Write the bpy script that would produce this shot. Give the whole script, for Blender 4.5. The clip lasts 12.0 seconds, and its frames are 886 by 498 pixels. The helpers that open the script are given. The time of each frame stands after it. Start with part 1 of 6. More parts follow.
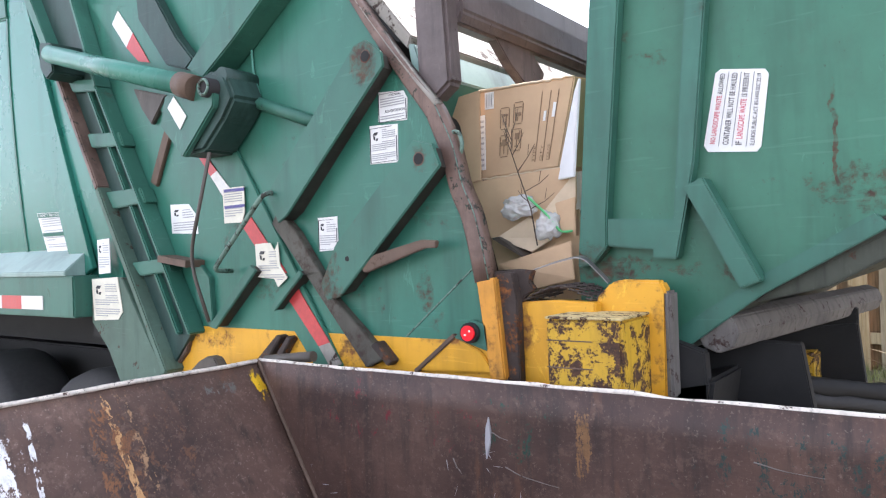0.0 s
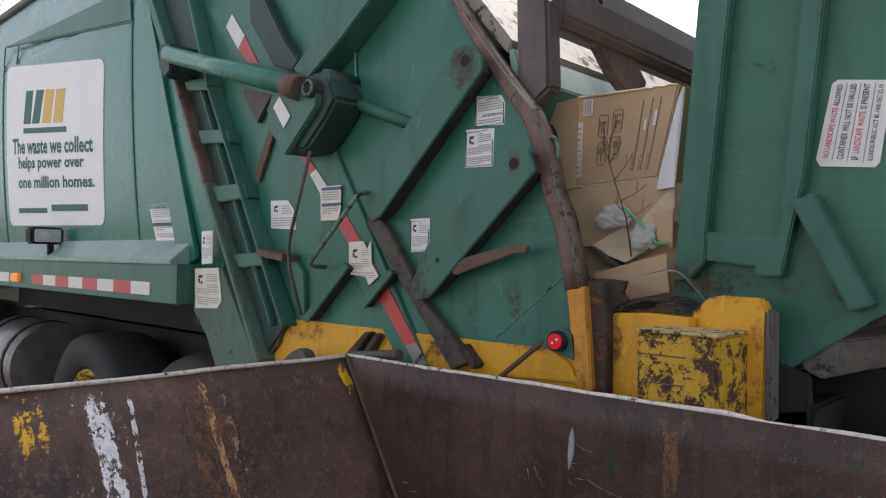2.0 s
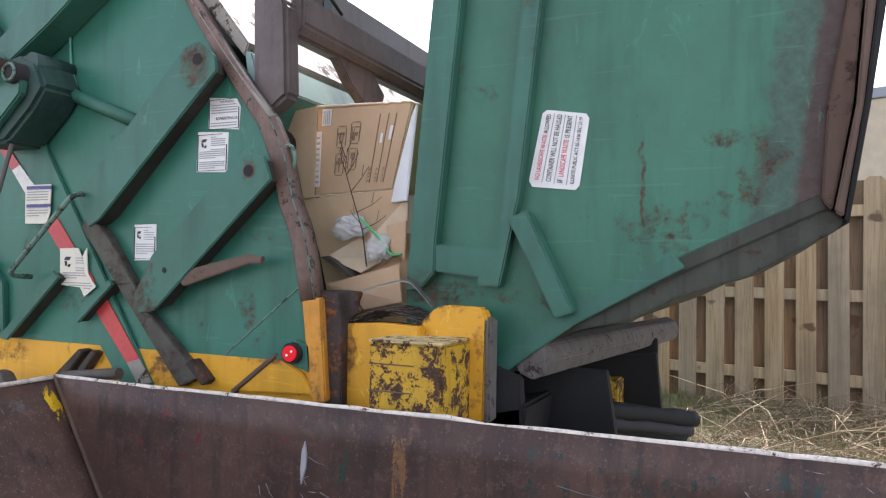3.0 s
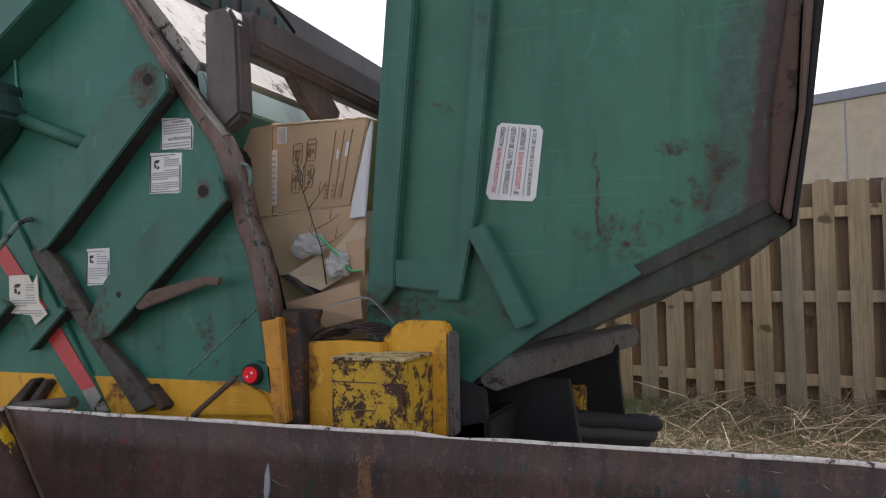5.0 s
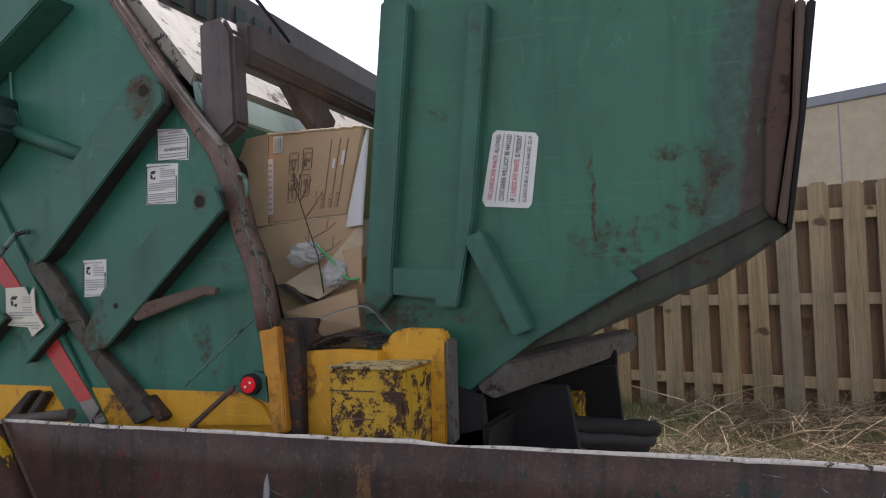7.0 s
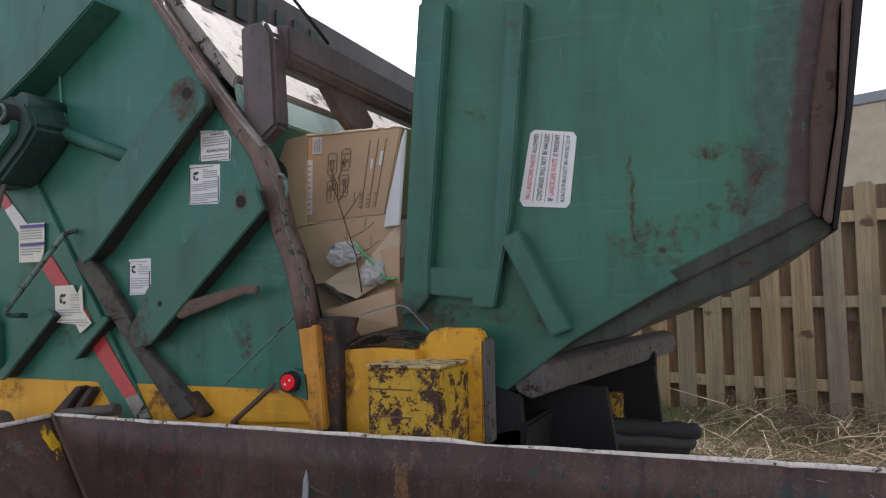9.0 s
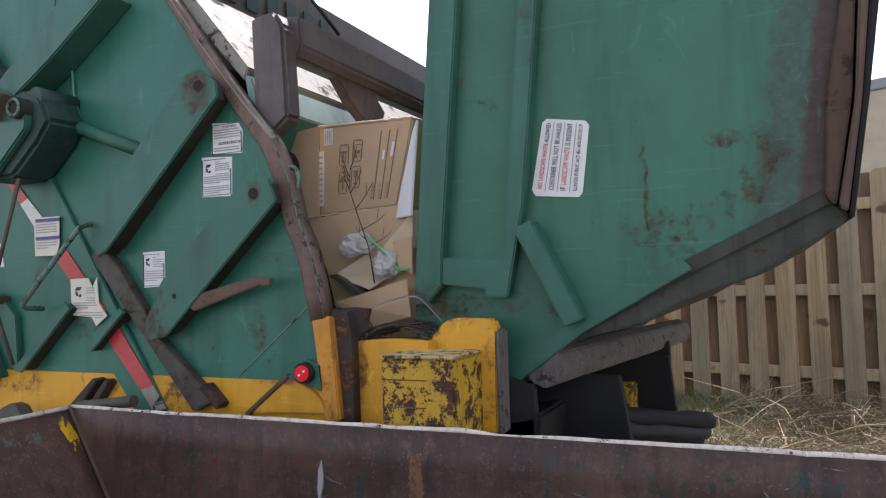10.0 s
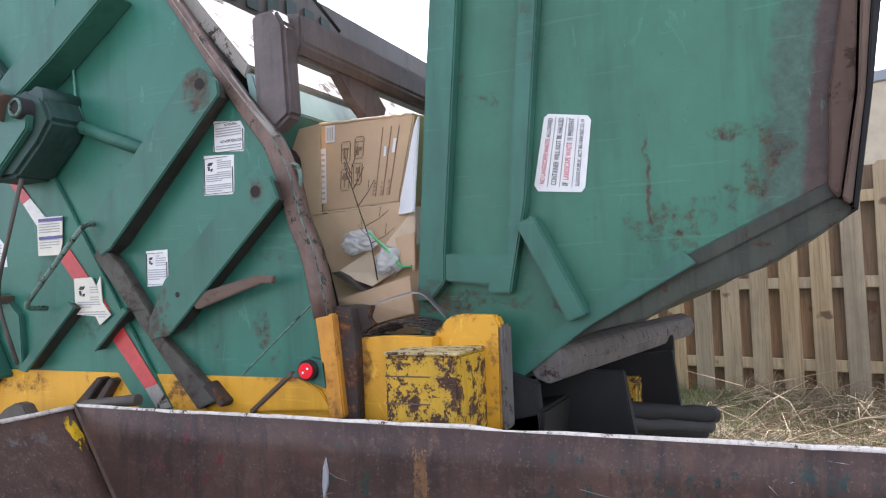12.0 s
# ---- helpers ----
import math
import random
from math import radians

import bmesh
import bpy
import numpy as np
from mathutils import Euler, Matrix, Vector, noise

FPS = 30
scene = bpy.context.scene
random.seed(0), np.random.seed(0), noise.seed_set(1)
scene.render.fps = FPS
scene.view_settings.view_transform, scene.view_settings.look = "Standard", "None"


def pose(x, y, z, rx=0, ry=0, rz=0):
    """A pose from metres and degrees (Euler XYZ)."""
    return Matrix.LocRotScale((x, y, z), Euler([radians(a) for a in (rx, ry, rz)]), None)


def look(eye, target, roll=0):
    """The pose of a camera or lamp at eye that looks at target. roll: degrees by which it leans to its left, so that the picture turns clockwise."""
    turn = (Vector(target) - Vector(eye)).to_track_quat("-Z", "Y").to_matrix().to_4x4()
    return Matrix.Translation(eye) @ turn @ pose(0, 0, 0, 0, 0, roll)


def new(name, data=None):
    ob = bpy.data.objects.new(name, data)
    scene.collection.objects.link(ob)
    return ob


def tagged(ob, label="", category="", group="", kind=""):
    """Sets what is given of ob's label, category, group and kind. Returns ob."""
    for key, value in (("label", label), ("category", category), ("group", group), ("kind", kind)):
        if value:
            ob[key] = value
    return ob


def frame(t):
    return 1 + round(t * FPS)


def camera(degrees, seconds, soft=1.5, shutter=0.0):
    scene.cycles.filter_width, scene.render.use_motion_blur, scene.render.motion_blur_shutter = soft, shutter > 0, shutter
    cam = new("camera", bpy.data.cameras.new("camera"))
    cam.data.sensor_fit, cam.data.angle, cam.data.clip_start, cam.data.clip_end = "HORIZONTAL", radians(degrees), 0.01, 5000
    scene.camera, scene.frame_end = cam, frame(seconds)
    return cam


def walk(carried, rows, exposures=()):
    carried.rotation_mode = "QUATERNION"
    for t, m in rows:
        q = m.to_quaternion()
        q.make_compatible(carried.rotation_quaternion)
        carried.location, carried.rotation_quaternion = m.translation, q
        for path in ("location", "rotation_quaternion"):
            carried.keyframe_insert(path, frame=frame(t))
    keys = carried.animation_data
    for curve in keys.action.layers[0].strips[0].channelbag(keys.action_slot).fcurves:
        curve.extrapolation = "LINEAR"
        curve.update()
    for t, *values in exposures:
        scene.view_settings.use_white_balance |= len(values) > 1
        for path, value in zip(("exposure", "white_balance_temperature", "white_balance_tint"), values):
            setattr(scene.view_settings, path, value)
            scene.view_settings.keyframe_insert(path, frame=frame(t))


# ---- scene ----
CAM = camera(62.5, 12.0, soft=1.2)
PATH = [
    (0, (-0.089, 0.162, 1.614), (-1.281, 1.767, 1.623), -2.0),
    (0.5, (-0.112, 0.154, 1.588), (-1.709, 1.358, 1.595), -1.2),
    (1, (-0.113, 0.146, 1.578), (-1.811, 1.204, 1.569), -0.6),
    (1.5, (-0.107, 0.148, 1.586), (-1.765, 1.267, 1.582), 0.3),
    (1.9, (-0.095, 0.154, 1.601), (-1.536, 1.541, 1.625), 0.9),
    (2, (-0.095, 0.157, 1.603), (-1.471, 1.608, 1.636), 0.9),
    (2.5, (-0.082, 0.17, 1.622), (-1.114, 1.882, 1.671), 1.1),
    (3, (-0.075, 0.184, 1.626), (-0.886, 2.011, 1.676), 1.0),
    (3.2, (-0.077, 0.189, 1.631), (-0.855, 2.031, 1.681), 0.7),
    (5, (-0.066, 0.186, 1.628), (-0.783, 2.051, 1.715), -0.9),
    (5.5, (-0.066, 0.183, 1.636), (-0.781, 2.049, 1.731), -1.2),
    (6, (-0.065, 0.186, 1.634), (-0.77, 2.055, 1.73), -1.3),
    (6.5, (-0.064, 0.184, 1.632), (-0.769, 2.053, 1.734), -1.5),
    (8.5, (-0.071, 0.182, 1.63), (-0.81, 2.038, 1.734), -0.9),
    (9, (-0.067, 0.178, 1.628), (-0.866, 2.008, 1.737), -1.3),
    (9.5, (-0.065, 0.177, 1.624), (-0.894, 1.994, 1.731), -1.7),
    (10, (-0.069, 0.18, 1.629), (-0.899, 1.997, 1.712), -1.7),
    (10.5, (-0.069, 0.182, 1.627), (-0.902, 1.998, 1.703), -1.9),
    (11, (-0.07, 0.184, 1.629), (-0.907, 1.999, 1.695), -2.0),
    (11.5, (-0.07, 0.182, 1.631), (-0.906, 1.998, 1.698), -2.1),
    (12, (-0.07, 0.181, 1.63), (-0.907, 1.996, 1.702), -2.2),
]
EXPOSURES = [(0.0, 2.28, 6000, 17), (0.5, 1.76, 6150, 17), (1.0, 0.58, 6350, 17), (1.5, 0.48, 6350, 17), (2.0, 1.0, 6350, 17), (2.5, 1.52, 6100, 17),
             (3.0, 1.72, 6050, 17), (5.0, 0.87, 6200, 17), (6.5, 0.79, 6250, 17), (8.5, 0.90, 6150, 17), (9.0, 0.95, 6150, 17), (9.5, 1.07, 6100, 17),
             (10.0, 1.22, 6050, 17), (10.5, 1.46, 6000, 17), (11.0, 1.74, 5950, 17), (12.0, 1.90, 5900, 17)]
walk(CAM, [(t, look(eye, target, roll)) for t, eye, target, roll in PATH], EXPOSURES)

# ---------------------------------------------------------------- light: hazy sun behind the truck
SUN_EL, SUN_AZ = 52.0, -12.0           # azimuth from +y towards +x
world = bpy.data.worlds.new("world")
scene.world = world
world.use_nodes = True
wn = world.node_tree
sky = wn.nodes.new("ShaderNodeTexSky")
sky.sky_type, sky.sun_disc = 'NISHITA', False
sky.sun_elevation, sky.sun_rotation = radians(SUN_EL), radians(SUN_AZ)
sky.dust_density, sky.air_density, sky.ozone_density = 1.5, 1.0, 1.0
pale = wn.nodes.new("ShaderNodeHueSaturation")
pale.inputs["Saturation"].default_value = 0.28
wn.links.new(sky.outputs[0], pale.inputs["Color"])
wn.links.new(pale.outputs[0], wn.nodes["Background"].inputs[0])
wn.nodes["Background"].inputs[1].default_value = 0.15
sun_data = bpy.data.lights.new("sun", 'SUN')
sun_data.energy, sun_data.angle, sun_data.color = 3.6, radians(1.5), (1.0, 0.95, 0.87)
sun = new("sun", sun_data)
sun_dir = Vector((math.sin(radians(SUN_AZ)) * math.cos(radians(SUN_EL)), math.cos(radians(SUN_AZ)) * math.cos(radians(SUN_EL)), math.sin(radians(SUN_EL))))
sun.matrix_world = look(sun_dir * 50, (0, 0, 0))


# ---------------------------------------------------------------- materials
class Nodes:
    """Short names for building one node material."""

    def __init__(self, name):
        self.m = bpy.data.materials.new(name)
        self.m.use_nodes = True
        self.t = self.m.node_tree
        self.b = self.t.nodes["Principled BSDF"]
        self.co = self.t.nodes.new("ShaderNodeTexCoord").outputs["Object"]

    def put(self, socket, value):
        if isinstance(value, bpy.types.NodeSocket):
            self.t.links.new(value, socket)
        elif isinstance(value, tuple) and len(value) == 3 and socket.type == 'RGBA':
            socket.default_value = (*value, 1)
        else:
            socket.default_value = value

    def stretch(self, sx, sy, sz):
        n = self.t.nodes.new("ShaderNodeMapping")
        self.put(n.inputs["Vector"], self.co)
        n.inputs["Scale"].default_value = (sx, sy, sz)
        return n.outputs[0]

    def noise(self, scale, detail=5.0, rough=0.6, co=None, warp=0.0):
        n = self.t.nodes.new("ShaderNodeTexNoise")
        self.put(n.inputs["Vector"], co or self.co)
        n.inputs["Scale"].default_value, n.inputs["Detail"].default_value = scale, detail
        n.inputs["Roughness"].default_value, n.inputs["Distortion"].default_value = rough, warp
        return n.outputs["Fac"]

    def ramp(self, value, lo, hi, a=0.0, b=1.0):
        n = self.t.nodes.new("ShaderNodeMapRange")
        self.put(n.inputs["Value"], value)
        for key, v in (("From Min", lo), ("From Max", hi), ("To Min", a), ("To Max", b)):
            n.inputs[key].default_value = v
        return n.outputs[0]

    def math(self, op, a, b=0.0):
        n = self.t.nodes.new("ShaderNodeMath")
        n.operation = op
        self.put(n.inputs[0], a)
        self.put(n.inputs[1], b)
        return n.outputs[0]

    def mix(self, fac, a, b):
        n = self.t.nodes.new("ShaderNodeMix")
        n.data_type = 'RGBA'
        self.put(n.inputs[0], fac)
        self.put(n.inputs[6], a)
        self.put(n.inputs[7], b)
        return n.outputs[2]

    def axis(self, i):
        n = self.t.nodes.new("ShaderNodeSeparateXYZ")
        self.put(n.inputs[0], self.co)
        return n.outputs[i]

    def chance(self):
        return self.t.nodes.new("ShaderNodeObjectInfo").outputs["Random"]

    def end(self, color, rough=0.5, metal=0.0, bump=None, depth=0.1, dist=0.01):
        self.put(self.b.inputs["Base Color"], color)
        self.put(self.b.inputs["Roughness"], rough)
        self.put(self.b.inputs["Metallic"], metal)
        if bump is not None:
            n = self.t.nodes.new("ShaderNodeBump")
            n.inputs["Strength"].default_value, n.inputs["Distance"].default_value = depth, dist
            self.put(n.inputs["Height"], bump)
            self.put(self.b.inputs["Normal"], n.outputs[0])
        return self.m


RUST, RUST_DARK, RUST_ORANGE = (0.090, 0.044, 0.024), (0.04, 0.023, 0.018), (0.24, 0.09, 0.025)


def painted(name, base, rust=0.66, rough=0.45, fade=0.3, scale=1.0, other=RUST, grime=0.35, marks=(), relief=0.3, wear=(), edge=0.035, coat=0.0):
    """Old enamel on steel: faded patches, vertical dirt runs, scratches and rust where the paint is gone."""
    n = Nodes(name)
    wide = n.noise(2.2 * scale, 6, 0.65)
    fine = n.noise(38 * scale, 6, 0.7)
    runs = n.noise(9 * scale, 4, 0.6, n.stretch(1.0, 1.0, 0.12))
    pale = tuple(min(1.0, c * (1 + fade) + 0.025 * fade) for c in base)
    dark = tuple(c * (1 - grime) for c in base)
    col = n.mix(n.ramp(wide, 0.35, 0.68), base, pale)
    col = n.mix(n.ramp(runs, 0.5, 0.75, 0.0, 0.8), col, dark)
    col = n.mix(n.ramp(fine, 0.55, 0.75, 0.0, 0.25), col, tuple(c * 0.55 + 0.03 for c in base))
    dust = n.ramp(n.noise(3.1 * scale, 7, 0.7, n.stretch(1.0, 1.0, 0.45), 0.6), 0.50, 0.72, 0.0, 0.55)
    col = n.mix(n.math('MULTIPLY', dust, grime * 1.6), col, tuple(c * 0.45 + d * 0.55 for c, d in zip(base, (0.055, 0.045, 0.036))))
    spots = n.math('ADD', n.math('MULTIPLY', n.noise(5.5 * scale, 9, 0.7, warp=0.4), 0.75), n.math('MULTIPLY', fine, 0.25))
    sway = n.ramp(n.noise(13, 3, 0.6), 0.2, 0.8, -0.014, 0.014) if marks else 0.0
    for x, z, rx, rz, more in marks:
        dx = n.math('DIVIDE', n.math('SUBTRACT', n.math('ADD', n.axis(0), sway), x), rx)
        dz = n.math('DIVIDE', n.math('SUBTRACT', n.axis(2), z), rz)
        d2 = n.math('ADD', n.math('MULTIPLY', dx, dx), n.math('MULTIPLY', dz, dz))
        spots = n.math('ADD', spots, n.ramp(d2, 0.2, 1.3, more, 0.0))
    for (a, b), tint, far in zip((wear[:2], wear[2:]), ((0.036, 0.074, 0.054), (0.046, 0.025, 0.020)), (0.013, 0.008)) if wear else ():
        slope = (b[0] - a[0]) / (b[1] - a[1])
        at = n.math('SUBTRACT', n.axis(0), n.math('ADD', n.math('MULTIPLY', n.math('SUBTRACT', n.axis(2), a[1]), slope), a[0]))
        at = n.math('ADD', at, n.ramp(n.noise(14, 8, 0.75, None, 0.5), 0.25, 0.75, -3.0 * far + 0.012, 3.0 * far - 0.012))
        col = n.mix(n.ramp(at, -far, far, 0.0, 0.95), col, n.mix(n.ramp(fine, 0.4, 0.65), tint, tuple(c * 1.5 for c in tint)))
    mask = n.ramp(spots, rust, rust + edge)
    if edge > 0.05:
        mask = n.math('MULTIPLY', mask, n.ramp(fine, 0.38, 0.60, 0.35, 0.95))
    col = n.mix(mask, col, n.mix(n.ramp(n.noise(22 * scale), 0.35, 0.65), other, RUST_DARK))
    scratch = n.ramp(n.noise(6 * scale, 2, 0.5, n.stretch(1.0, 1.0, 14.0)), 0.66, 0.71, 0.0, 0.20 if wear else 0.16)
    col = n.mix(scratch, col, tuple(min(1.0, c * 1.6 + 0.05) for c in base))
    col = n.mix(n.ramp(n.noise(75 * scale, 5, 0.7), 0.67, 0.70, 0.0, 0.7), col, tuple(c * 0.25 + d for c, d in zip(base, (0.025, 0.018, 0.014))))
    col = n.mix(n.ramp(n.noise(11 * scale, 8, 0.75, n.stretch(1.0, 1.0, 0.4), 0.8), 0.62, 0.66, 0.0, 0.35), col, tuple(min(1.0, c * 1.9 + 0.03) for c in base))
    n.b.inputs["Specular IOR Level"].default_value = 0.35
    n.b.inputs["Coat Weight"].default_value, n.b.inputs["Coat Roughness"].default_value = coat, 0.12
    rg = n.math('ADD', n.ramp(wide, 0.3, 0.7, rough - 0.06, rough + 0.08), n.math('MULTIPLY', mask, 0.3))
    return n.end(col, rg, 0.0, n.math('SUBTRACT', n.math('MULTIPLY', wide, 0.5), n.math('MULTIPLY', mask, 0.4)), relief, 0.012)


def plain(name, base, rough=0.6, vary=0.25, scale=30.0, metal=0.0, depth=0.15):
    n = Nodes(name)
    a = n.noise(scale, 6, 0.65)
    b = n.noise(scale * 0.12, 4, 0.6)
    col = n.mix(n.ramp(a, 0.3, 0.7), tuple(c * (1 - vary) for c in base), tuple(min(1.0, c * (1 + vary)) for c in base))
    col = n.mix(n.ramp(b, 0.45, 0.7, 0.0, 0.5), col, tuple(c * (1 - vary) for c in base))
    return n.end(col, n.ramp(a, 0.3, 0.7, rough - 0.07, min(1.0, rough + 0.07)), metal, a, depth, 0.004)


def glow(name, base, power):
    n = Nodes(name)
    n.b.inputs["Emission Color"].default_value = (*base, 1)
    n.b.inputs["Emission Strength"].default_value = power
    return n.end(base, 0.25)


GREEN = painted("green enamel", (0.027, 0.128, 0.088), 0.610, 0.36, edge=0.10, marks=[(-1.345, 1.53, 0.038, 0.075, 0.21), (-1.315, 1.44, 0.04, 0.05, 0.12), (-1.455, 1.42, 0.02, 0.03, 0.12), (-1.50, 1.50, 0.02, 0.08, 0.10), (-1.75, 1.62, 0.06, 0.10, 0.08), (-2.0, 1.55, 0.1, 0.1, 0.05), (-1.36, 2.0, 0.05, 0.12, 0.08)])
GREEN_BODY = painted("glossy green body enamel", (0.020, 0.140, 0.100), 0.74, 0.24, 0.2, 0.7, grime=0.2, relief=0.04, coat=0.15)
GREEN_RIB = painted("green rib enamel", (0.031, 0.114, 0.081), 0.595, 0.42, edge=0.11, marks=[(-1.490, 2.160, 0.055, 0.075, 0.15), (-1.280, 1.862, 0.06, 0.07, 0.16), (-1.68, 1.55, 0.10, 0.10, 0.14), (-1.88, 1.75, 0.1, 0.1, 0.10), (-0.9, 1.6, 0.08, 0.06, 0.12)])
UNDER = painted("brown-black dirt with rib shade in it", (0.034, 0.030, 0.024), 0.60, 0.7, 0.5, 2.5, (0.05, 0.028, 0.018))
RIB_WORN = painted("green enamel rubbed to brown rust", (0.058, 0.055, 0.042), 0.47, 0.55, 0.4, 1.6, (0.058, 0.041, 0.031), edge=0.10)
# Blackish green: frame web, cylinder and clevis fittings, arm bar, letter bars.
DARK_GREEN = painted("blackish green enamel", (0.013, 0.036, 0.029), 0.64, 0.5, 0.6, 2.0, RUST)
CHIPPED = painted("chipped pale green enamel", (0.10, 0.165, 0.13), 0.52, 0.5, 0.4, 6.0, (0.035, 0.05, 0.04))
SCORCHED = painted("black-brown rust with orange runs", (0.028, 0.019, 0.015), 0.53, 0.75, 0.8, 2.2, RUST_ORANGE)
WEAR = [(-0.035, 2.270), (-0.112, 1.715), (0.036, 2.256), (-0.025, 1.749)]     # where the faded and the rusted bands along the dumpster's rim begin, top and bottom
GREEN_BOX = painted("dumpster green enamel", (0.029, 0.118, 0.073), 0.600, 0.42, 0.35, 1.0, edge=0.085, marks=[(-0.185, 1.935, 0.05, 0.03, 0.15), (-0.345, 1.86, 0.006, 0.13, 0.20), (-0.80, 1.555, 0.17, 0.045, 0.16), (-0.10, 1.86, 0.07, 0.12, 0.10), (-0.28, 1.72, 0.16, 0.07, 0.055), (-0.45, 1.62, 0.14, 0.05, 0.05), (-0.57, 1.55, 0.05, 0.03, 0.11)], wear=WEAR)
PALE_GREEN = painted("pale green enamel for weathered beam and lit ledge", (0.20, 0.29, 0.26), 0.72, 0.35, 0.4)
CYL_GREEN = painted("pale green cylinder enamel", (0.055, 0.20, 0.15), 0.76, 0.3)
POST = painted("orange-yellow rusted enamel", (0.46, 0.205, 0.022), 0.52, 0.5, 0.35, 2.0, (0.11, 0.05, 0.022), 0.55, edge=0.14, relief=0.2)
YELLOW = painted("yellow safety enamel", (0.62, 0.315, 0.020), 0.60, 0.45, 0.15, 1.2, RUST_ORANGE, 0.35, edge=0.09, marks=[(-1.10, 1.34, 0.02, 0.14, 0.10), (-1.14, 1.50, 0.02, 0.05, 0.08), (-1.045, 1.40, 0.022, 0.16, 0.13), (-0.86, 1.50, 0.03, 0.02, 0.12), (-0.80, 1.525, 0.07, 0.02, 0.12), (-0.705, 1.42, 0.015, 0.12, 0.10), (-1.03, 1.45, 0.03, 0.08, 0.09), (-0.96, 1.475, 0.08, 0.012, 0.10), (-1.3, 1.38, 0.2, 0.02, 0.09), (-2.3, 1.34, 0.18, 0.05, 0.12), (-1.62, 1.32, 0.09, 0.07, 0.15), (-1.90, 1.34, 0.05, 0.04, 0.14)])
YELLOW_WORN = painted("chipped yellow enamel", (0.52, 0.315, 0.022), 0.49, 0.5, 0.1, 4.2, RUST, 0.45)
STEP_TOP = painted("scuffed pale yellow enamel", (0.50, 0.40, 0.20), 0.52, 0.5, 0.2, 5.0, RUST)
RUSTY = painted("brown rusted steel", (0.088, 0.056, 0.038), 0.60, 0.62, 0.5, 2.0, RUST)
RUST_RED = painted("red-brown rust", (0.098, 0.060, 0.042), 0.53, 0.7, 0.4, 2.0, (0.10, 0.042, 0.028))
RUST_EDGE = painted("rust brown edge with green traces", (0.108, 0.068, 0.052), 0.56, 0.5, 0.7, 4.0, (0.03, 0.06, 0.045))
DARK_STEEL = painted("dark grey brown steel", (0.062, 0.052, 0.042), 0.62, 0.5, 0.5, 2.0, RUST)
FADED = painted("faded grey-green enamel", (0.062, 0.105, 0.078), 0.585, 0.6, 0.4, 1.5, RUST, 0.4)
LIFT = painted("worn plum-brown steel", (0.085, 0.066, 0.062), 0.60, 0.45, 0.6, 3.0, (0.13, 0.11, 0.10), 0.5)
RUST_LIGHT = painted("orange-brown rust", (0.062, 0.035, 0.022), 0.56, 0.65, 0.4, 2.0, RUST_DARK)
DIRTY = painted("dirty dark olive steel", (0.034, 0.039, 0.027), 0.57, 0.6, 0.4, 3.0, RUST, 0.6)
BLACK = plain("dull black steel", (0.013, 0.0125, 0.012), 0.7, 0.5, 9)
BLACK.node_tree.nodes["Principled BSDF"].inputs["Specular IOR Level"].default_value = 0.35
RUBBER = plain("black tyre rubber", (0.036, 0.035, 0.035), 0.8, 0.3, 40)
BUMPER = painted("grey scuffed rubber", (0.115, 0.105, 0.095), 0.57, 0.8, 0.3, 4.0, (0.05, 0.03, 0.027), 0.5)
WHITE = plain("white cab enamel", (0.62, 0.64, 0.66), 0.35, 0.05, 6)
PEELED = painted("chalky white paint peeling", (0.27, 0.25, 0.215), 0.55, 0.75, 0.1, 2.6, (0.10, 0.085, 0.07))
PAPER = plain("white label film", (0.68, 0.68, 0.66), 0.45, 0.06, 30)
PAPER_CREAM = plain("yellowed label film", (0.66, 0.63, 0.52), 0.5, 0.1, 20)
INK = plain("black print", (0.035, 0.035, 0.04), 0.6, 0.1)
INK_GREY = plain("grey print", (0.33, 0.33, 0.34), 0.6, 0.1)
INK_RED = plain("red print", (0.55, 0.07, 0.10), 0.6, 0.1)
INK_GREEN = plain("green print", (0.012, 0.10, 0.065), 0.6, 0.1)
INK_PURPLE = plain("purple print", (0.10, 0.09, 0.26), 0.6, 0.1)
INK_GOLD = plain("gold print", (0.62, 0.40, 0.10), 0.6, 0.1)
TAPE_RED = plain("red reflective tape", (0.46, 0.045, 0.045), 0.35, 0.15, 60)
TAPE_WHITE = plain("white reflective tape", (0.62, 0.60, 0.56), 0.35, 0.12, 60)
LAMP_RED = glow("lit red lens", (0.60, 0.006, 0.014), 0.10)
AMBER = glow("amber lens", (0.75, 0.25, 0.02), 0.15)
CHROME = plain("worn wheel metal", (0.55, 0.55, 0.56), 0.35, 0.2, 20, 0.9)
TANK = plain("dull aluminium tank", (0.22, 0.21, 0.20), 0.38, 0.3, 12, 0.7)
CARD = plain("brown corrugated cardboard", (0.50, 0.345, 0.21), 0.85, 0.1, 8)
CARD_PALE = plain("pale cardboard edge", (0.58, 0.46, 0.32), 0.85, 0.12, 12)
CARD_PRINT = plain("brown box print", (0.23, 0.15, 0.09), 0.85, 0.1)
FOAM = plain("white packing foam", (0.80, 0.80, 0.80), 0.75, 0.05, 20)
BARK = plain("grey bark", (0.075, 0.062, 0.052), 0.9, 0.35, 14, 0, 0.6)
TWIG = plain("thin brown twig", (0.06, 0.04, 0.03), 0.85, 0.2, 30)
CONCRETE = plain("tan precast concrete", (0.42, 0.36, 0.27), 0.85, 0.14, 3, 0, 0.3)
METAL_TRIM = plain("grey metal coping", (0.20, 0.21, 0.23), 0.4, 0.1, 4, 0.5)
HEDGE = plain("dark far foliage", (0.075, 0.08, 0.07), 0.95, 0.5, 1.2)
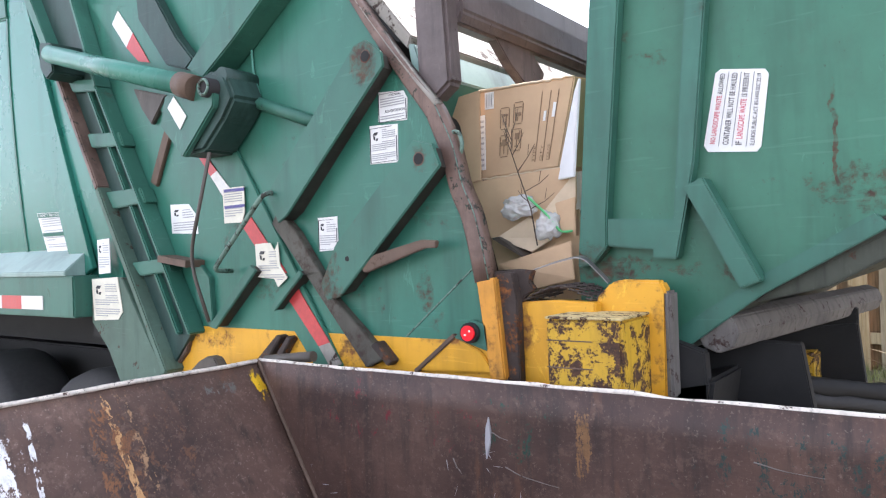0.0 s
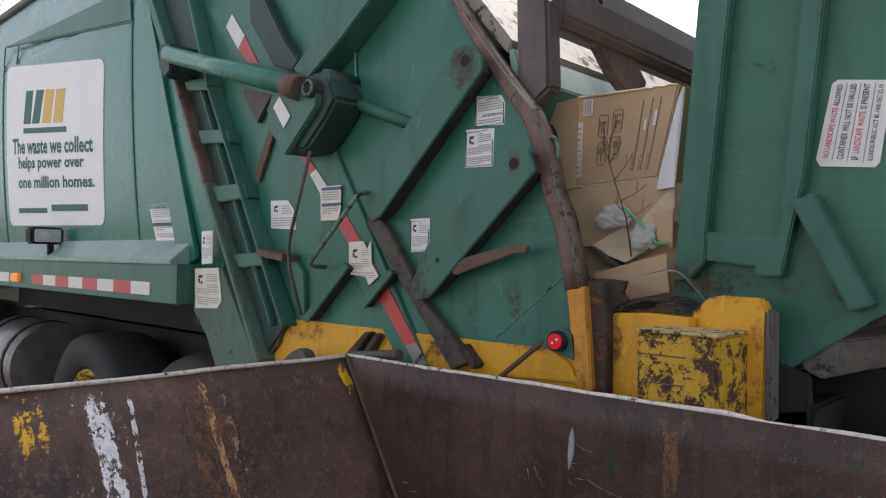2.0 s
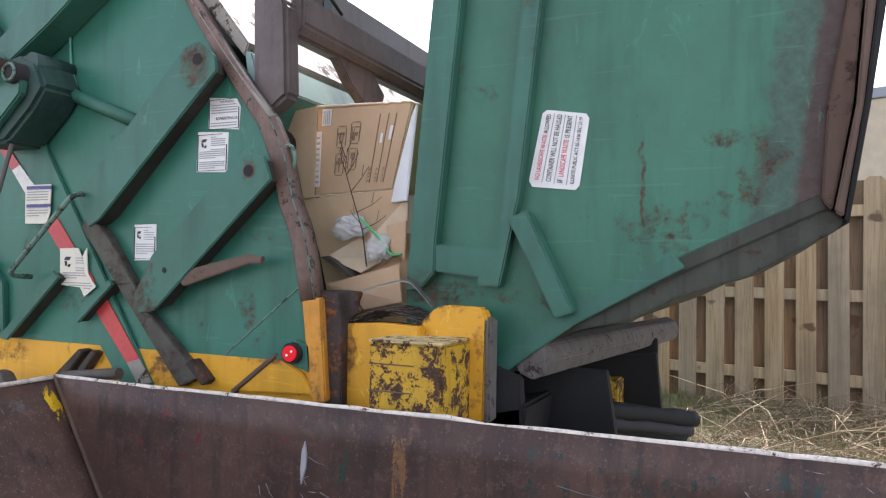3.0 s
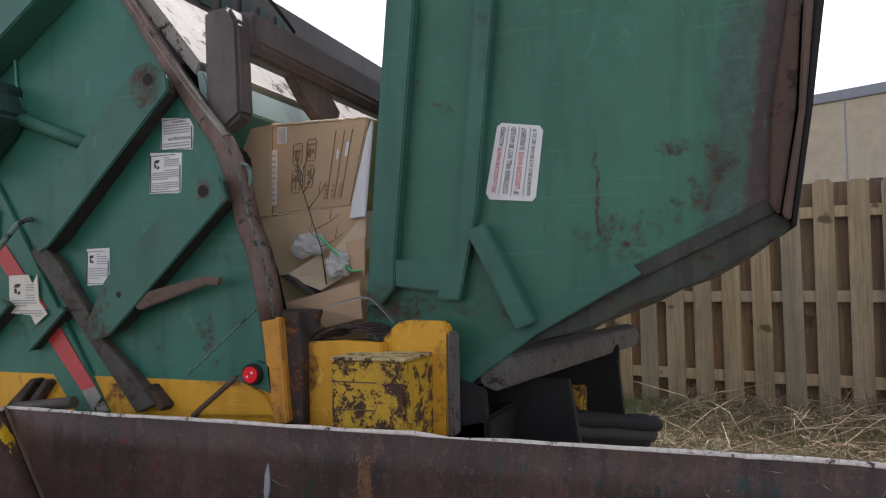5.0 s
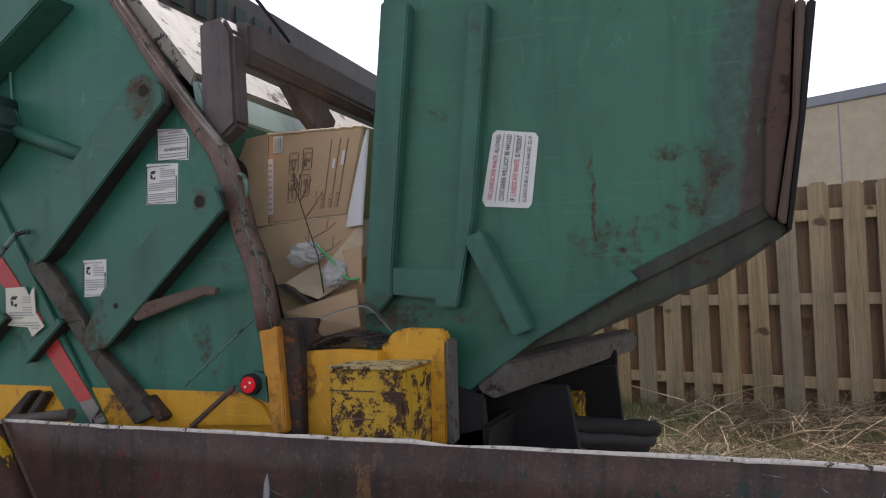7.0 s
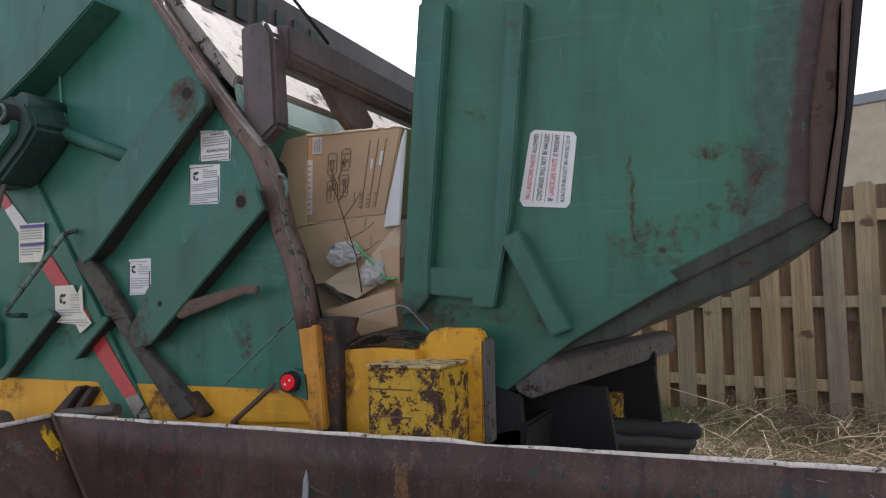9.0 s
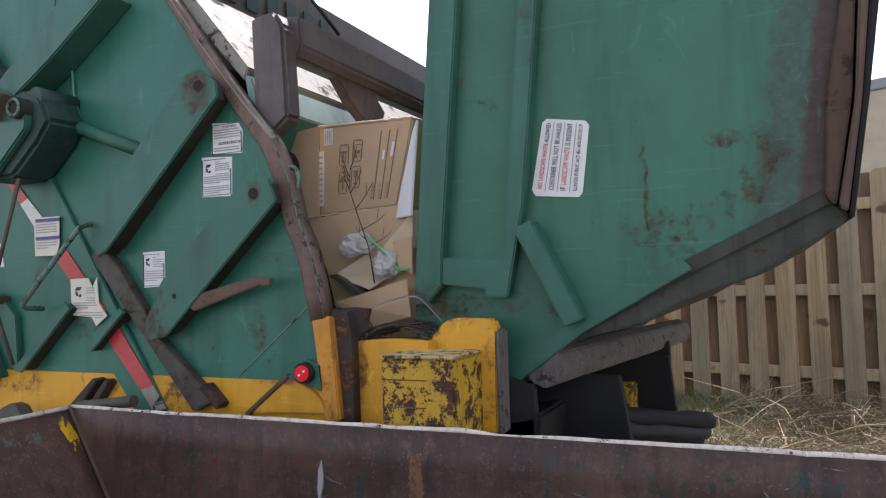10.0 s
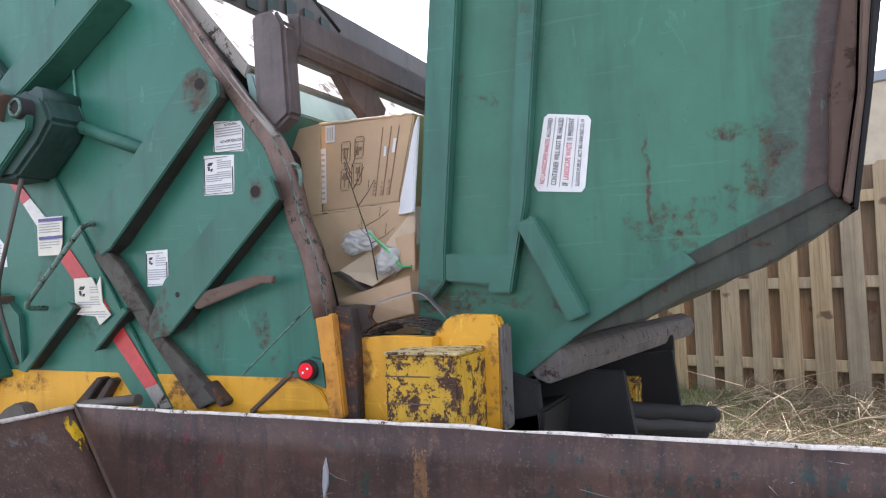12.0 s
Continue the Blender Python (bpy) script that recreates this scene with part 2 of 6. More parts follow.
CAR_WHITE = plain("white car enamel", (0.66, 0.67, 0.68), 0.2, 0.03, 4)
CAR_TEAL = plain("teal car stripe", (0.02, 0.27, 0.30), 0.25, 0.05, 4)
CAR_DARK = plain("dark car glass", (0.02, 0.024, 0.028), 0.08, 0.1, 4)


def make_bag():
    n = Nodes("thin white plastic film")
    n.b.inputs["Transmission Weight"].default_value = 0.6
    n.b.inputs["IOR"].default_value = 1.12
    return n.end((0.85, 0.86, 0.84), 0.22, 0.0, n.noise(14, 3), 0.25, 0.02)


RZ = 1.304                    # height of the open bin's rim


def make_bin_steel(name, along, marks, tone=1.0, speck=1.0):
    """Dark rusty steel with worn streaks; marks: (place, half width, colour, density, lowest z) of paint remains along one axis."""
    n = Nodes(name)
    wide = n.noise(2.6, 7, 0.65)
    fine = n.noise(34, 9, 0.75)
    grit = n.noise(120, 4, 0.7)
    drip = n.noise(13, 7, 0.7, n.stretch(1.2, 1.2, 0.14))
    t = lambda c: tuple(v * tone for v in c)
    col = n.mix(n.ramp(wide, 0.38, 0.64), t((0.047, 0.028, 0.023)), t((0.096, 0.057, 0.043)))
    col = n.mix(n.ramp(drip, 0.50, 0.68, 0.0, 0.8), col, t((0.022, 0.018, 0.016)))
    col = n.mix(n.ramp(n.noise(7, 6, 0.7, n.stretch(1.3, 1.3, 0.3)), 0.60, 0.72, 0.0, 0.6), col, t((0.13, 0.062, 0.035)))
    col = n.mix(n.ramp(fine, 0.53, 0.60, 0.0, 0.7 * speck), col, t((0.19, 0.125, 0.095)))
    col = n.mix(n.ramp(grit, 0.61, 0.65, 0.0, 0.7 * speck), col, t((0.34, 0.27, 0.22)))
    rough = n.ramp(fine, 0.3, 0.7, 0.40, 0.62)
    ragged = n.math('ADD', n.math('MULTIPLY', n.noise(27, 12, 0.78, n.stretch(1, 1, 0.5), 0.3), 0.8), n.math('MULTIPLY', grit, 0.2))
    strands = n.math('ADD', n.math('MULTIPLY', n.noise(46, 9, 0.75, n.stretch(1, 1, 0.16), 0.25), 0.75), n.math('MULTIPLY', grit, 0.25))
    below = n.ramp(n.axis(2), 1.255, 1.300, 1.0, 0.0)
    drift = n.math('SUBTRACT', RZ, n.axis(2))
    for at, half, tint, dens, low, *slant in marks:
        place = n.math('ABSOLUTE', n.math('SUBTRACT', n.math('SUBTRACT', n.axis(along), n.math('MULTIPLY', drift, slant[0] if slant else 0.0)), at))
        band = n.math('MULTIPLY', n.ramp(place, half, half * 1.6, 1.0, 0.0), n.ramp(n.axis(2), low, low + 0.04))
        chips = ragged if half > 0.03 else strands
        mask = n.math('MULTIPLY', n.ramp(n.math('ADD', chips, n.math('MULTIPLY', n.math('MULTIPLY', band, below), dens)), 0.62, 0.65), n.ramp(band, 0.0, 0.05))
        shade = n.mix(n.ramp(fine, 0.4, 0.65), tint, tuple(c * 0.72 for c in tint))
        col = n.mix(mask, col, shade)
    n.b.inputs["Specular IOR Level"].default_value = 0.3
    return n.end(col, rough, 0.0, n.math('ADD', wide, n.math('MULTIPLY', fine, 0.35)), 0.35, 0.012)


OLD_YELLOW, OLD_TAN = (0.86, 0.53, 0.022), (0.46, 0.32, 0.19)
BIN_LEFT = make_bin_steel("rusty bin steel with old paint", 1, [
    (0.10, 0.22, OLD_TAN, 0.10, 0.0), (0.30, 0.12, (0.30, 0.22, 0.16), 0.07, 0.0), (0.40, 0.055, (0.40, 0.20, 0.09), 0.12, 0.0), (0.47, 0.045, OLD_TAN, 0.10, 0.0),
    (0.545, 0.054, OLD_YELLOW, 0.155, 0.0, -0.20), (0.60, 0.022, (0.26, 0.21, 0.16), 0.07, 0.0, -0.15), (0.698, 0.026, (0.80, 0.44, 0.03), 0.15, 1.165),
    (0.836, 0.020, (0.88, 0.87, 0.87), 0.15, 0.0, 0.05), (0.825, 0.045, (0.62, 0.60, 0.59), 0.05, 0.0, 0.05), (0.921, 0.005, (0.75, 0.74, 0.73), 0.13, 0.0, -0.055),
    (1.107, 0.008, (0.56, 0.32, 0.14), 0.15, 0.0, 0.05), (1.10, 0.05, (0.22, 0.10, 0.045), 0.10, 0.0, 0.05), (1.150, 0.012, (0.36, 0.22, 0.12), 0.09, 0.0, 0.05),
    (1.21, 0.07, (0.15, 0.075, 0.045), 0.08, 0.0), (1.44, 0.04, (0.15, 0.14, 0.125), 0.11, 1.2), (1.560, 0.014, OLD_YELLOW, 0.20, 1.19, 0.25)], 1.28, 0.4)
BIN_FAR = make_bin_steel("rusty bin steel", 0, [(-0.80, 0.015, (0.20, 0.11, 0.05), 0.14, 1.08), (-1.45, 0.14, (0.16, 0.025, 0.03), 0.05, 1.1), (-1.2, 0.10, (0.16, 0.025, 0.03), 0.06, 1.1),
                         (-0.95, 0.08, (0.02, 0.06, 0.045), 0.07, 1.1), (-0.1, 0.35, (0.025, 0.05, 0.045), 0.08, 0.8)], 1.12, 0.25)
# Pale base puts the sky's glint on the worn rim into its colour.
BIN_EDGE = painted("bare worn steel lip with painted glint", (0.60, 0.54, 0.47), 0.56, 0.42, 0.2, 7.0, RUST, 0.5)
BAG = make_bag()


def make_asphalt():
    n = Nodes("weathered pale asphalt and grass")
    wide = n.noise(0.35, 6, 0.6)
    fine = n.noise(9, 8, 0.75)
    col = n.mix(n.ramp(wide, 0.35, 0.65), (0.205, 0.19, 0.155), (0.275, 0.252, 0.21))
    col = n.mix(n.ramp(fine, 0.45, 0.7, 0.0, 0.6), col, (0.17, 0.155, 0.13))
    v = n.t.nodes.new("ShaderNodeTexVoronoi")
    v.feature = 'DISTANCE_TO_EDGE'
    v.inputs["Scale"].default_value = 1.7
    warp = n.t.nodes.new("ShaderNodeMix")
    warp.data_type = 'VECTOR'
    warp.inputs[0].default_value = 0.45
    n.put(warp.inputs[4], n.co)
    nn = n.t.nodes.new("ShaderNodeTexNoise")
    nn.inputs["Scale"].default_value = 1.6
    n.put(nn.inputs["Vector"], n.co)
    n.put(warp.inputs[5], nn.outputs["Color"])
    n.put(v.inputs["Vector"], warp.outputs[1])
    crack = n.math('MULTIPLY', n.ramp(v.outputs["Distance"], 0.004, 0.022, 0.8, 0.0), n.ramp(n.noise(0.33, 6, 0.7), 0.40, 0.54))
    col = n.mix(crack, col, (0.05, 0.045, 0.04))
    patch = n.ramp(n.noise(0.25, 6, 0.7, None, 0.6), 0.56, 0.64)
    col = n.mix(n.math('MULTIPLY', patch, 0.6), col, (0.13, 0.12, 0.105))
    green = n.mix(n.ramp(n.noise(2.2, 6, 0.7), 0.4, 0.62), (0.13, 0.10, 0.055), (0.07, 0.085, 0.027))
    soil = n.mix(n.ramp(fine, 0.5, 0.7), green, (0.075, 0.055, 0.038))
    col = n.mix(n.ramp(n.axis(2), 0.10, 0.2), col, soil)
    return n.end(col, 0.85, 0.0, fine, 0.5, 0.02)


def make_wood(name, a, b, grey):
    """Weathered boards; each board has its own tone, grain and knots."""
    n = Nodes(name)
    tone = n.chance()
    shift = n.t.nodes.new("ShaderNodeVectorMath")
    shift.operation = 'ADD'
    n.put(shift.inputs[0], n.co)
    n.put(shift.inputs[1], n.math('MULTIPLY', tone, 41.0))
    n.co = shift.outputs[0]
    grain = n.noise(16, 7, 0.7, n.stretch(1, 1, 0.05), 0.9)
    fine = n.noise(85, 5, 0.7, n.stretch(1, 1, 0.03))
    col = n.mix(n.ramp(grain, 0.40, 0.60), a, b)
    col = n.mix(n.ramp(tone, 0.25, 1.0, 0.0, 0.75), col, n.mix(n.ramp(grain, 0.4, 0.6), grey, tuple(c * 1.35 for c in grey)))
    col = n.mix(n.ramp(fine, 0.52, 0.66, 0.0, 0.55), col, tuple(c * 0.4 for c in a))
    col = n.mix(n.ramp(n.noise(2.0, 4, 0.6), 0.5, 0.7, 0.0, 0.5), col, tuple(c * 0.7 for c in grey))
    knot = n.ramp(n.noise(5.0, 2, 0.5), 0.69, 0.73, 0.0, 0.8)
    col = n.mix(knot, col, (0.07, 0.035, 0.02))
    return n.end(col, 0.8, 0.0, n.math('ADD', grain, n.math('MULTIPLY', fine, 0.4)), 0.4, 0.006)


ASPHALT = make_asphalt()
WOOD = make_wood("weathered cedar picket", (0.33, 0.22, 0.11), (0.46, 0.33, 0.19), (0.23, 0.185, 0.135))
# Back boards: cedar darkened so the shade between pickets is in the colour.
WOOD_BACK_SHADED = make_wood("cedar picket with gap shade in its tone", (0.115, 0.075, 0.045), (0.18, 0.125, 0.078), (0.11, 0.088, 0.068))
WOOD_RAIL = make_wood("paler cedar rail", (0.42, 0.30, 0.17), (0.52, 0.39, 0.24), (0.34, 0.27, 0.19))
GRASS_A = plain("dry and green grass", (0.16, 0.165, 0.06), 0.9, 0.5, 3)
STICK = plain("pale dry sticks", (0.42, 0.33, 0.21), 0.8, 0.4, 6)
STICK_DARK = plain("brown dry sticks", (0.20, 0.14, 0.085), 0.85, 0.4, 6)
LINE_PAINT = plain("faded yellow line paint", (0.37, 0.345, 0.24), 0.9, 0.35, 9)
MESH_WIRE = plain("rusty wire mesh", (0.09, 0.07, 0.06), 0.6, 0.3, 20, 0.4)


# ---------------------------------------------------------------- building helpers
def part(name, bm, material, parent=None, label=""):
    """Links a bmesh as one mesh object, under a thing or a part."""
    me = bpy.data.meshes.new(name)
    bm.normal_update()
    bm.to_mesh(me)
    bm.free()
    me.materials.append(material)
    ob = new(name, me)
    if parent is not None:
        ob.parent = parent
    return tagged(ob, label)


def thing(name, label, category, group="", kind=""):
    return tagged(new(name), label, category, group, kind)


def soften(bm, width):
    if width > 0:
        bmesh.ops.bevel(bm, geom=list(bm.edges), offset=width, segments=2, affect='EDGES', clamp_overlap=True)


def block(a, b, bevel=0.004, bm=None):
    own = bm is None
    bm = bm or bmesh.new()
    vs = [bm.verts.new((x, y, z)) for x in (a[0], b[0]) for y in (a[1], b[1]) for z in (a[2], b[2])]
    for q in ((0, 1, 3, 2), (4, 6, 7, 5), (0, 4, 5, 1), (2, 3, 7, 6), (0, 2, 6, 4), (1, 5, 7, 3)):
        bm.faces.new([vs[i] for i in q])
    bmesh.ops.recalc_face_normals(bm, faces=bm.faces)
    if own:
        soften(bm, bevel)
    return bm


def slab(outline, y0, y1, bevel=0.003):
    """A plate with an outline in x and z, from y0 to y1."""
    bm = bmesh.new()
    front = [bm.verts.new((x, y0, z)) for x, z in outline]
    back = [bm.verts.new((x, y1, z)) for x, z in outline]
    n = len(outline)
    bm.faces.new(front)
    bm.faces.new(back[::-1])
    for i in range(n):
        bm.faces.new((front[i], back[i], back[(i + 1) % n], front[(i + 1) % n]))
    bmesh.ops.recalc_face_normals(bm, faces=bm.faces)
    soften(bm, bevel)
    return bm


def strip(p, q, width, y0, y1, bevel=0.003):
    """A straight bar from p to q in x and z."""
    a, b = Vector(p), Vector(q)
    s = (b - a).normalized().orthogonal() * width / 2
    return slab([tuple(a + s), tuple(b + s), tuple(b - s), tuple(a - s)], y0, y1, bevel)


def prism(outline, x0, x1, bevel=0.01):
    """A solid with an outline in y and z, from x0 to x1."""
    bm = slab(outline, x0, x1, 0)
    for v in bm.verts:
        v.co = (v.co.y, v.co.x, v.co.z)
    bmesh.ops.recalc_face_normals(bm, faces=bm.faces)
    soften(bm, bevel)
    return bm


def tube(points, r, seg=10, bm=None, taper=None):
    bm = bm or bmesh.new()
    pts = [Vector(p) for p in points]
    rings = []
    for i, p in enumerate(pts):
        d = (pts[min(i + 1, len(pts) - 1)] - pts[max(i - 1, 0)]).normalized()
        side = d.orthogonal().normalized() if i == 0 else (side - d * side.dot(d)).normalized()
        up = d.cross(side)
        rr = r if taper is None else r + (taper - r) * i / (len(pts) - 1)
        rings.append([bm.verts.new(p + (side * math.cos(a) + up * math.sin(a)) * rr) for a in [k * math.tau / seg for k in range(seg)]])
    for a, b in zip(rings, rings[1:]):
        for k in range(seg):
            f = bm.faces.new((a[k], a[(k + 1) % seg], b[(k + 1) % seg], b[k]))
            f.smooth = True
    bm.faces.new(rings[0][::-1])
    bm.faces.new(rings[-1])
    return bm


def bend(points, n=5):
    """Rounds the corners of a line of points."""
    pts = [Vector(p) for p in points]
    out = [pts[0]]
    for a, b, c in zip(pts, pts[1:], pts[2:]):
        r = min((b - a).length, (c - b).length) * 0.4
        s, e = b + (a - b).normalized() * r, b + (c - b).normalized() * r
        for k in range(n + 1):
            t = k / n
            out.append(s * (1 - t) ** 2 + b * 2 * t * (1 - t) + e * t * t)
    return out + [pts[-1]]


def on_quad(quad, u, v):
    """A place on a four-cornered label: bottom left, bottom right, top right, top left."""
    bl, br, tr, tl = (Vector(p) for p in quad)
    return (bl * (1 - u) + br * u) * (1 - v) + (tl * (1 - u) + tr * u) * v


def patch(quad, u0, u1, v0, v1, lift=0.0012, deep=0.001, slant=0.0):
    """A thin printed bar on a label that faces the camera's side (-y)."""
    bm = bmesh.new()
    c = [on_quad(quad, u, v) for u, v in ((u0, v0), (u1, v0), (u1 + slant, v1), (u0 + slant, v1))]
    f = [bm.verts.new(p + Vector((0, -lift - deep, 0))) for p in c]
    b = [bm.verts.new(p + Vector((0, -lift * 0.2, 0))) for p in c]
    bm.faces.new(f)
    for i in range(4):
        bm.faces.new((f[i], b[i], b[(i + 1) % 4], f[(i + 1) % 4]))
    bmesh.ops.recalc_face_normals(bm, faces=bm.faces)
    return bm


def lettering(words, quad, u0, u1, v0, v1, material, parent, bold=0.0, upright=False, lift=0.0016):
    """Words in the built-in font, fitted into a part of a label. upright: reads from bottom to top."""
    data = bpy.data.curves.new("words", 'FONT')
    data.body, data.resolution_u, data.offset = words, 2, bold
    ob = new("lettering", data)
    me = bpy.data.meshes.new_from_object(ob.evaluated_get(bpy.context.evaluated_depsgraph_get()))
    bpy.data.objects.remove(ob)
    xs, ys = [v.co.x for v in me.vertices], [v.co.y for v in me.vertices]
    x0, x1, y0, y1 = min(xs), max(xs), min(ys), max(ys)
    for v in me.vertices:
        a, b = (v.co.x - x0) / (x1 - x0), (v.co.y - y0) / (y1 - y0)
        u, w = (u0 + (1 - b) * (u1 - u0), v0 + a * (v1 - v0)) if upright else (u0 + a * (u1 - u0), v0 + b * (v1 - v0))
        v.co = on_quad(quad, u, w) + Vector((0, -lift, 0))
    me.materials.clear()
    me.materials.append(material)
    out = new("lettering", me)
    out.parent = parent
    return out


def wheel(parent, x, y, r, width, rim, outward=-1):
    """A tyre with a tread shoulder and a dished rim; outward: the side that it shows."""
    bm = bmesh.new()
    prof = [(0.60, 0.30), (0.66, 0.44), (0.86, 0.50), (0.97, 0.42), (1.0, 0.30), (1.0, -0.30), (0.97, -0.42), (0.86, -0.50), (0.66, -0.44), (0.60, -0.30)]
    seg = 32
    rings = [[bm.verts.new((x + math.cos(a) * k * r, y + s * width, r + math.sin(a) * k * r)) for k, s in prof] for a in [i * math.tau / seg for i in range(seg)]]
    for i in range(seg):
        a, b = rings[i], rings[(i + 1) % seg]
        for k in range(len(prof)):
            f = bm.faces.new((a[k], a[(k + 1) % len(prof)], b[(k + 1) % len(prof)], b[k]))
            f.smooth = True
    tyre = part("tyre", bm, RUBBER, parent)
    bm = bmesh.new()
    o = outward * width
    prof = [(0.61, 0.36), (0.57, 0.40), (0.52, 0.30), (0.46, 0.05), (0.30, 0.0), (0.26, 0.22), (0.18, 0.24), (0.0, 0.25)]
    rings = [[bm.verts.new((x + math.cos(a) * k * r, y + s * o, r + math.sin(a) * k * r)) for k, s in prof] for a in [i * math.tau / 24 for i in range(24)]]
    for i in range(24):
        a, b = rings[i], rings[(i + 1) % 24]
        for k in range(len(prof) - 1):
            f = bm.faces.new((a[k], a[k + 1], b[k + 1], b[k]))
            f.smooth = True
    bmesh.ops.recalc_face_normals(bm, faces=bm.faces)
    rim_ob = part("rim", bm, rim, parent)
    bm = bmesh.new()
    for i in range(8):
        a = i * math.tau / 8
        c = Vector((x + math.cos(a) * 0.4 * r, y, r + math.sin(a) * 0.4 * r))
        tube([c + Vector((0, 0, 0)), c + Vector((0, o * 0.14, 0))], 0.025 * r / 0.5, 6, bm)
    part("lug_nuts", bm, CHROME, rim_ob)
    return tyre


# ---------------------------------------------------------------- ground
def ground_height(x, y):
    s = lambda t: max(0.0, min(1.0, t)) ** 2 * (3 - 2 * max(0.0, min(1.0, t)))
    return 0.535 * s((y - 2.7) / 1.6) * s((x + 3.0) / 1.6) + 0.03 * s((y - 2.7) / 1.6) * s((x + 3.0) / 1.6) * noise.noise((x * 1.3, y * 1.3, 0))


def ramp_axis(lo, hi, fine_lo, fine_hi, step):
    near = list(np.arange(fine_lo, fine_hi + 1e-6, step))
    out, d, v = [], step, fine_hi
    while v < hi:
        d *= 1.5
        v = min(hi, v + d)
        out.append(v)
    left, d, v = [], step, fine_lo
    while v > lo:
        d *= 1.5
        v = max(lo, v - d)
        left.append(v)
    return left[::-1] + near + out


bm = bmesh.new()
gx, gy = ramp_axis(-900, 900, -3, 9, 0.25), ramp_axis(-900, 900, 0, 10, 0.25)
grid = [[bm.verts.new((x, y, ground_height(x, y))) for y in gy] for x in gx]
for i in range(len(gx) - 1):
    for j in range(len(gy) - 1):
        bm.faces.new((grid[i][j], grid[i + 1][j], grid[i + 1][j + 1], grid[i][j + 1])).smooth = True
tagged(part("ground", bm, ASPHALT), "pale cracked asphalt lot rising to a grassy verge", "ground", kind="structure")

# ---------------------------------------------------------------- the refuse truck
Y = 1.76                      # plane of the truck's near side
FAR = 4.20                    # its far side
truck = thing("garbage_truck", "green rear-loading garbage truck with yellow sill and white cab", "truck")

# body with its bevelled roof edge
def bow(z):
    """How far the body's side falls back from its plane at a height."""
    return 0.030 * ((z - 2.15) / 0.8) ** 2


part("body_shell", prism([(Y + 0.006 + bow(z), z) for z in np.linspace(1.40, 2.95, 18)] + [(Y + 0.09, 3.15), (Y + 0.20, 3.50), (FAR - 0.2, 3.50), (FAR, 2.95), (FAR, 1.40)], -7.55, -2.90, 0.03), GREEN_BODY, truck, "glossy green steel refuse body")
# The ledge's pale paint stands for the light that its slope catches.
part("shelf", prism([(Y + 0.02, 1.69), (Y - 0.10, 1.588), (Y - 0.10, 1.570), (Y + 0.02, 1.570)], -7.05, -3.17, 0.004), PALE_GREEN, truck, "sloping ledge along the body, paler green for the light on it")
part("side_rail", block((-7.05, Y - 0.09, 1.395), (-3.12, Y + 0.05, 1.57), 0.006), GREEN_RIB, truck)
for top, bot in (((-5.814, 3.108), (-5.820, 2.942)), ((-6.142, 3.128), (-5.814, 1.575)), ((-3.914, 2.839), (-3.745, 1.676)), ((-6.142, 3.128), (-3.914, 2.839))):
    bm = strip(top, bot, 0.018, Y + 0.001, Y + 0.008, 0)
    for z in np.linspace(min(top[1], bot[1]), max(top[1], bot[1]), 14)[1:-1]:
        bmesh.ops.bisect_plane(bm, geom=list(bm.verts) + list(bm.edges) + list(bm.faces), plane_co=(0, 0, z), plane_no=(0, 0, 1))
    part("seam", bm, GREEN_RIB, truck)
for p in ((-3.735, 2.882),):
    part("corner_post", strip(p, (-3.180, 1.568), 0.16, Y - 0.012, Y + 0.01), GREEN_BODY, truck)
part("upper_facet", slab([(-6.080, 3.118), (-3.907, 2.840), (-3.944, 2.961), (-4.208, 3.037)], Y - 0.005, Y + 0.002, 0), GREEN_RIB, truck)
part("roof_trim", tube([(-7.5, Y + 0.2, 3.52), (-3.3, Y + 0.2, 3.52)], 0.03, 8), DARK_STEEL, truck)
part("marker_lamp", block((-7.53, Y - 0.02, 3.02), (-7.45, Y + 0.01, 3.07), 0.006), LAMP_RED, truck)

# reflective tape along the rail
tz0, tz1 = 1.425, 1.485
for a, b in ((-6.95, -5.42), (-4.98, -3.38)):
    n = 8
    for i in range(n):
        x0, x1 = a + (b - a) * i / n, a + (b - a) * (i + 1) / n
        part("reflective_tape", block((x0, Y - 0.094, tz0), (x1, Y - 0.089, tz1), 0), (TAPE_RED, TAPE_WHITE)[i % 2], truck)
part("side_marker", block((-5.33, Y - 0.115, 1.43), (-5.18, Y - 0.09, 1.485), 0.008), AMBER, truck, "amber side marker lamp")

# work lamp on a bracket
wl = part("work_lamp", block((-4.80, Y - 0.19, 1.665), (-4.70, Y - 0.01, 1.765), 0.012), BLACK, truck, "black work lamp with a clear lens")
part("lens", block((-4.702, Y - 0.172, 1.678), (-4.692, Y - 0.028, 1.752), 0.004), CHROME, wl, "clear lamp lens")
part("bracket", block((-4.76, Y - 0.085, 1.575), (-4.73, Y - 0.055, 1.67), 0.003), BLACK, wl)

# slogan sign on the body
SIGN = [(-5.770, 1.750, 1.802), (-4.157, 1.750, 1.769), (-4.237, 1.750, 2.695), (-6.010, 1.750, 2.953)]
corners = [Vector((p[0], p[2])) for p in SIGN]
outline = []
for k in range(4):
    a, b, c = corners[k - 1], corners[k], corners[(k + 1) % 4]
    s0, s1 = b + (a - b).normalized() * 0.07, b + (c - b).normalized() * 0.07
    outline += [tuple(s0 * (1 - t) ** 2 + b * 2 * t * (1 - t) + s1 * t * t) for t in (0, 0.33, 0.67, 1)]
bm = slab(outline, Y + 0.0025, Y + 0.006, 0)
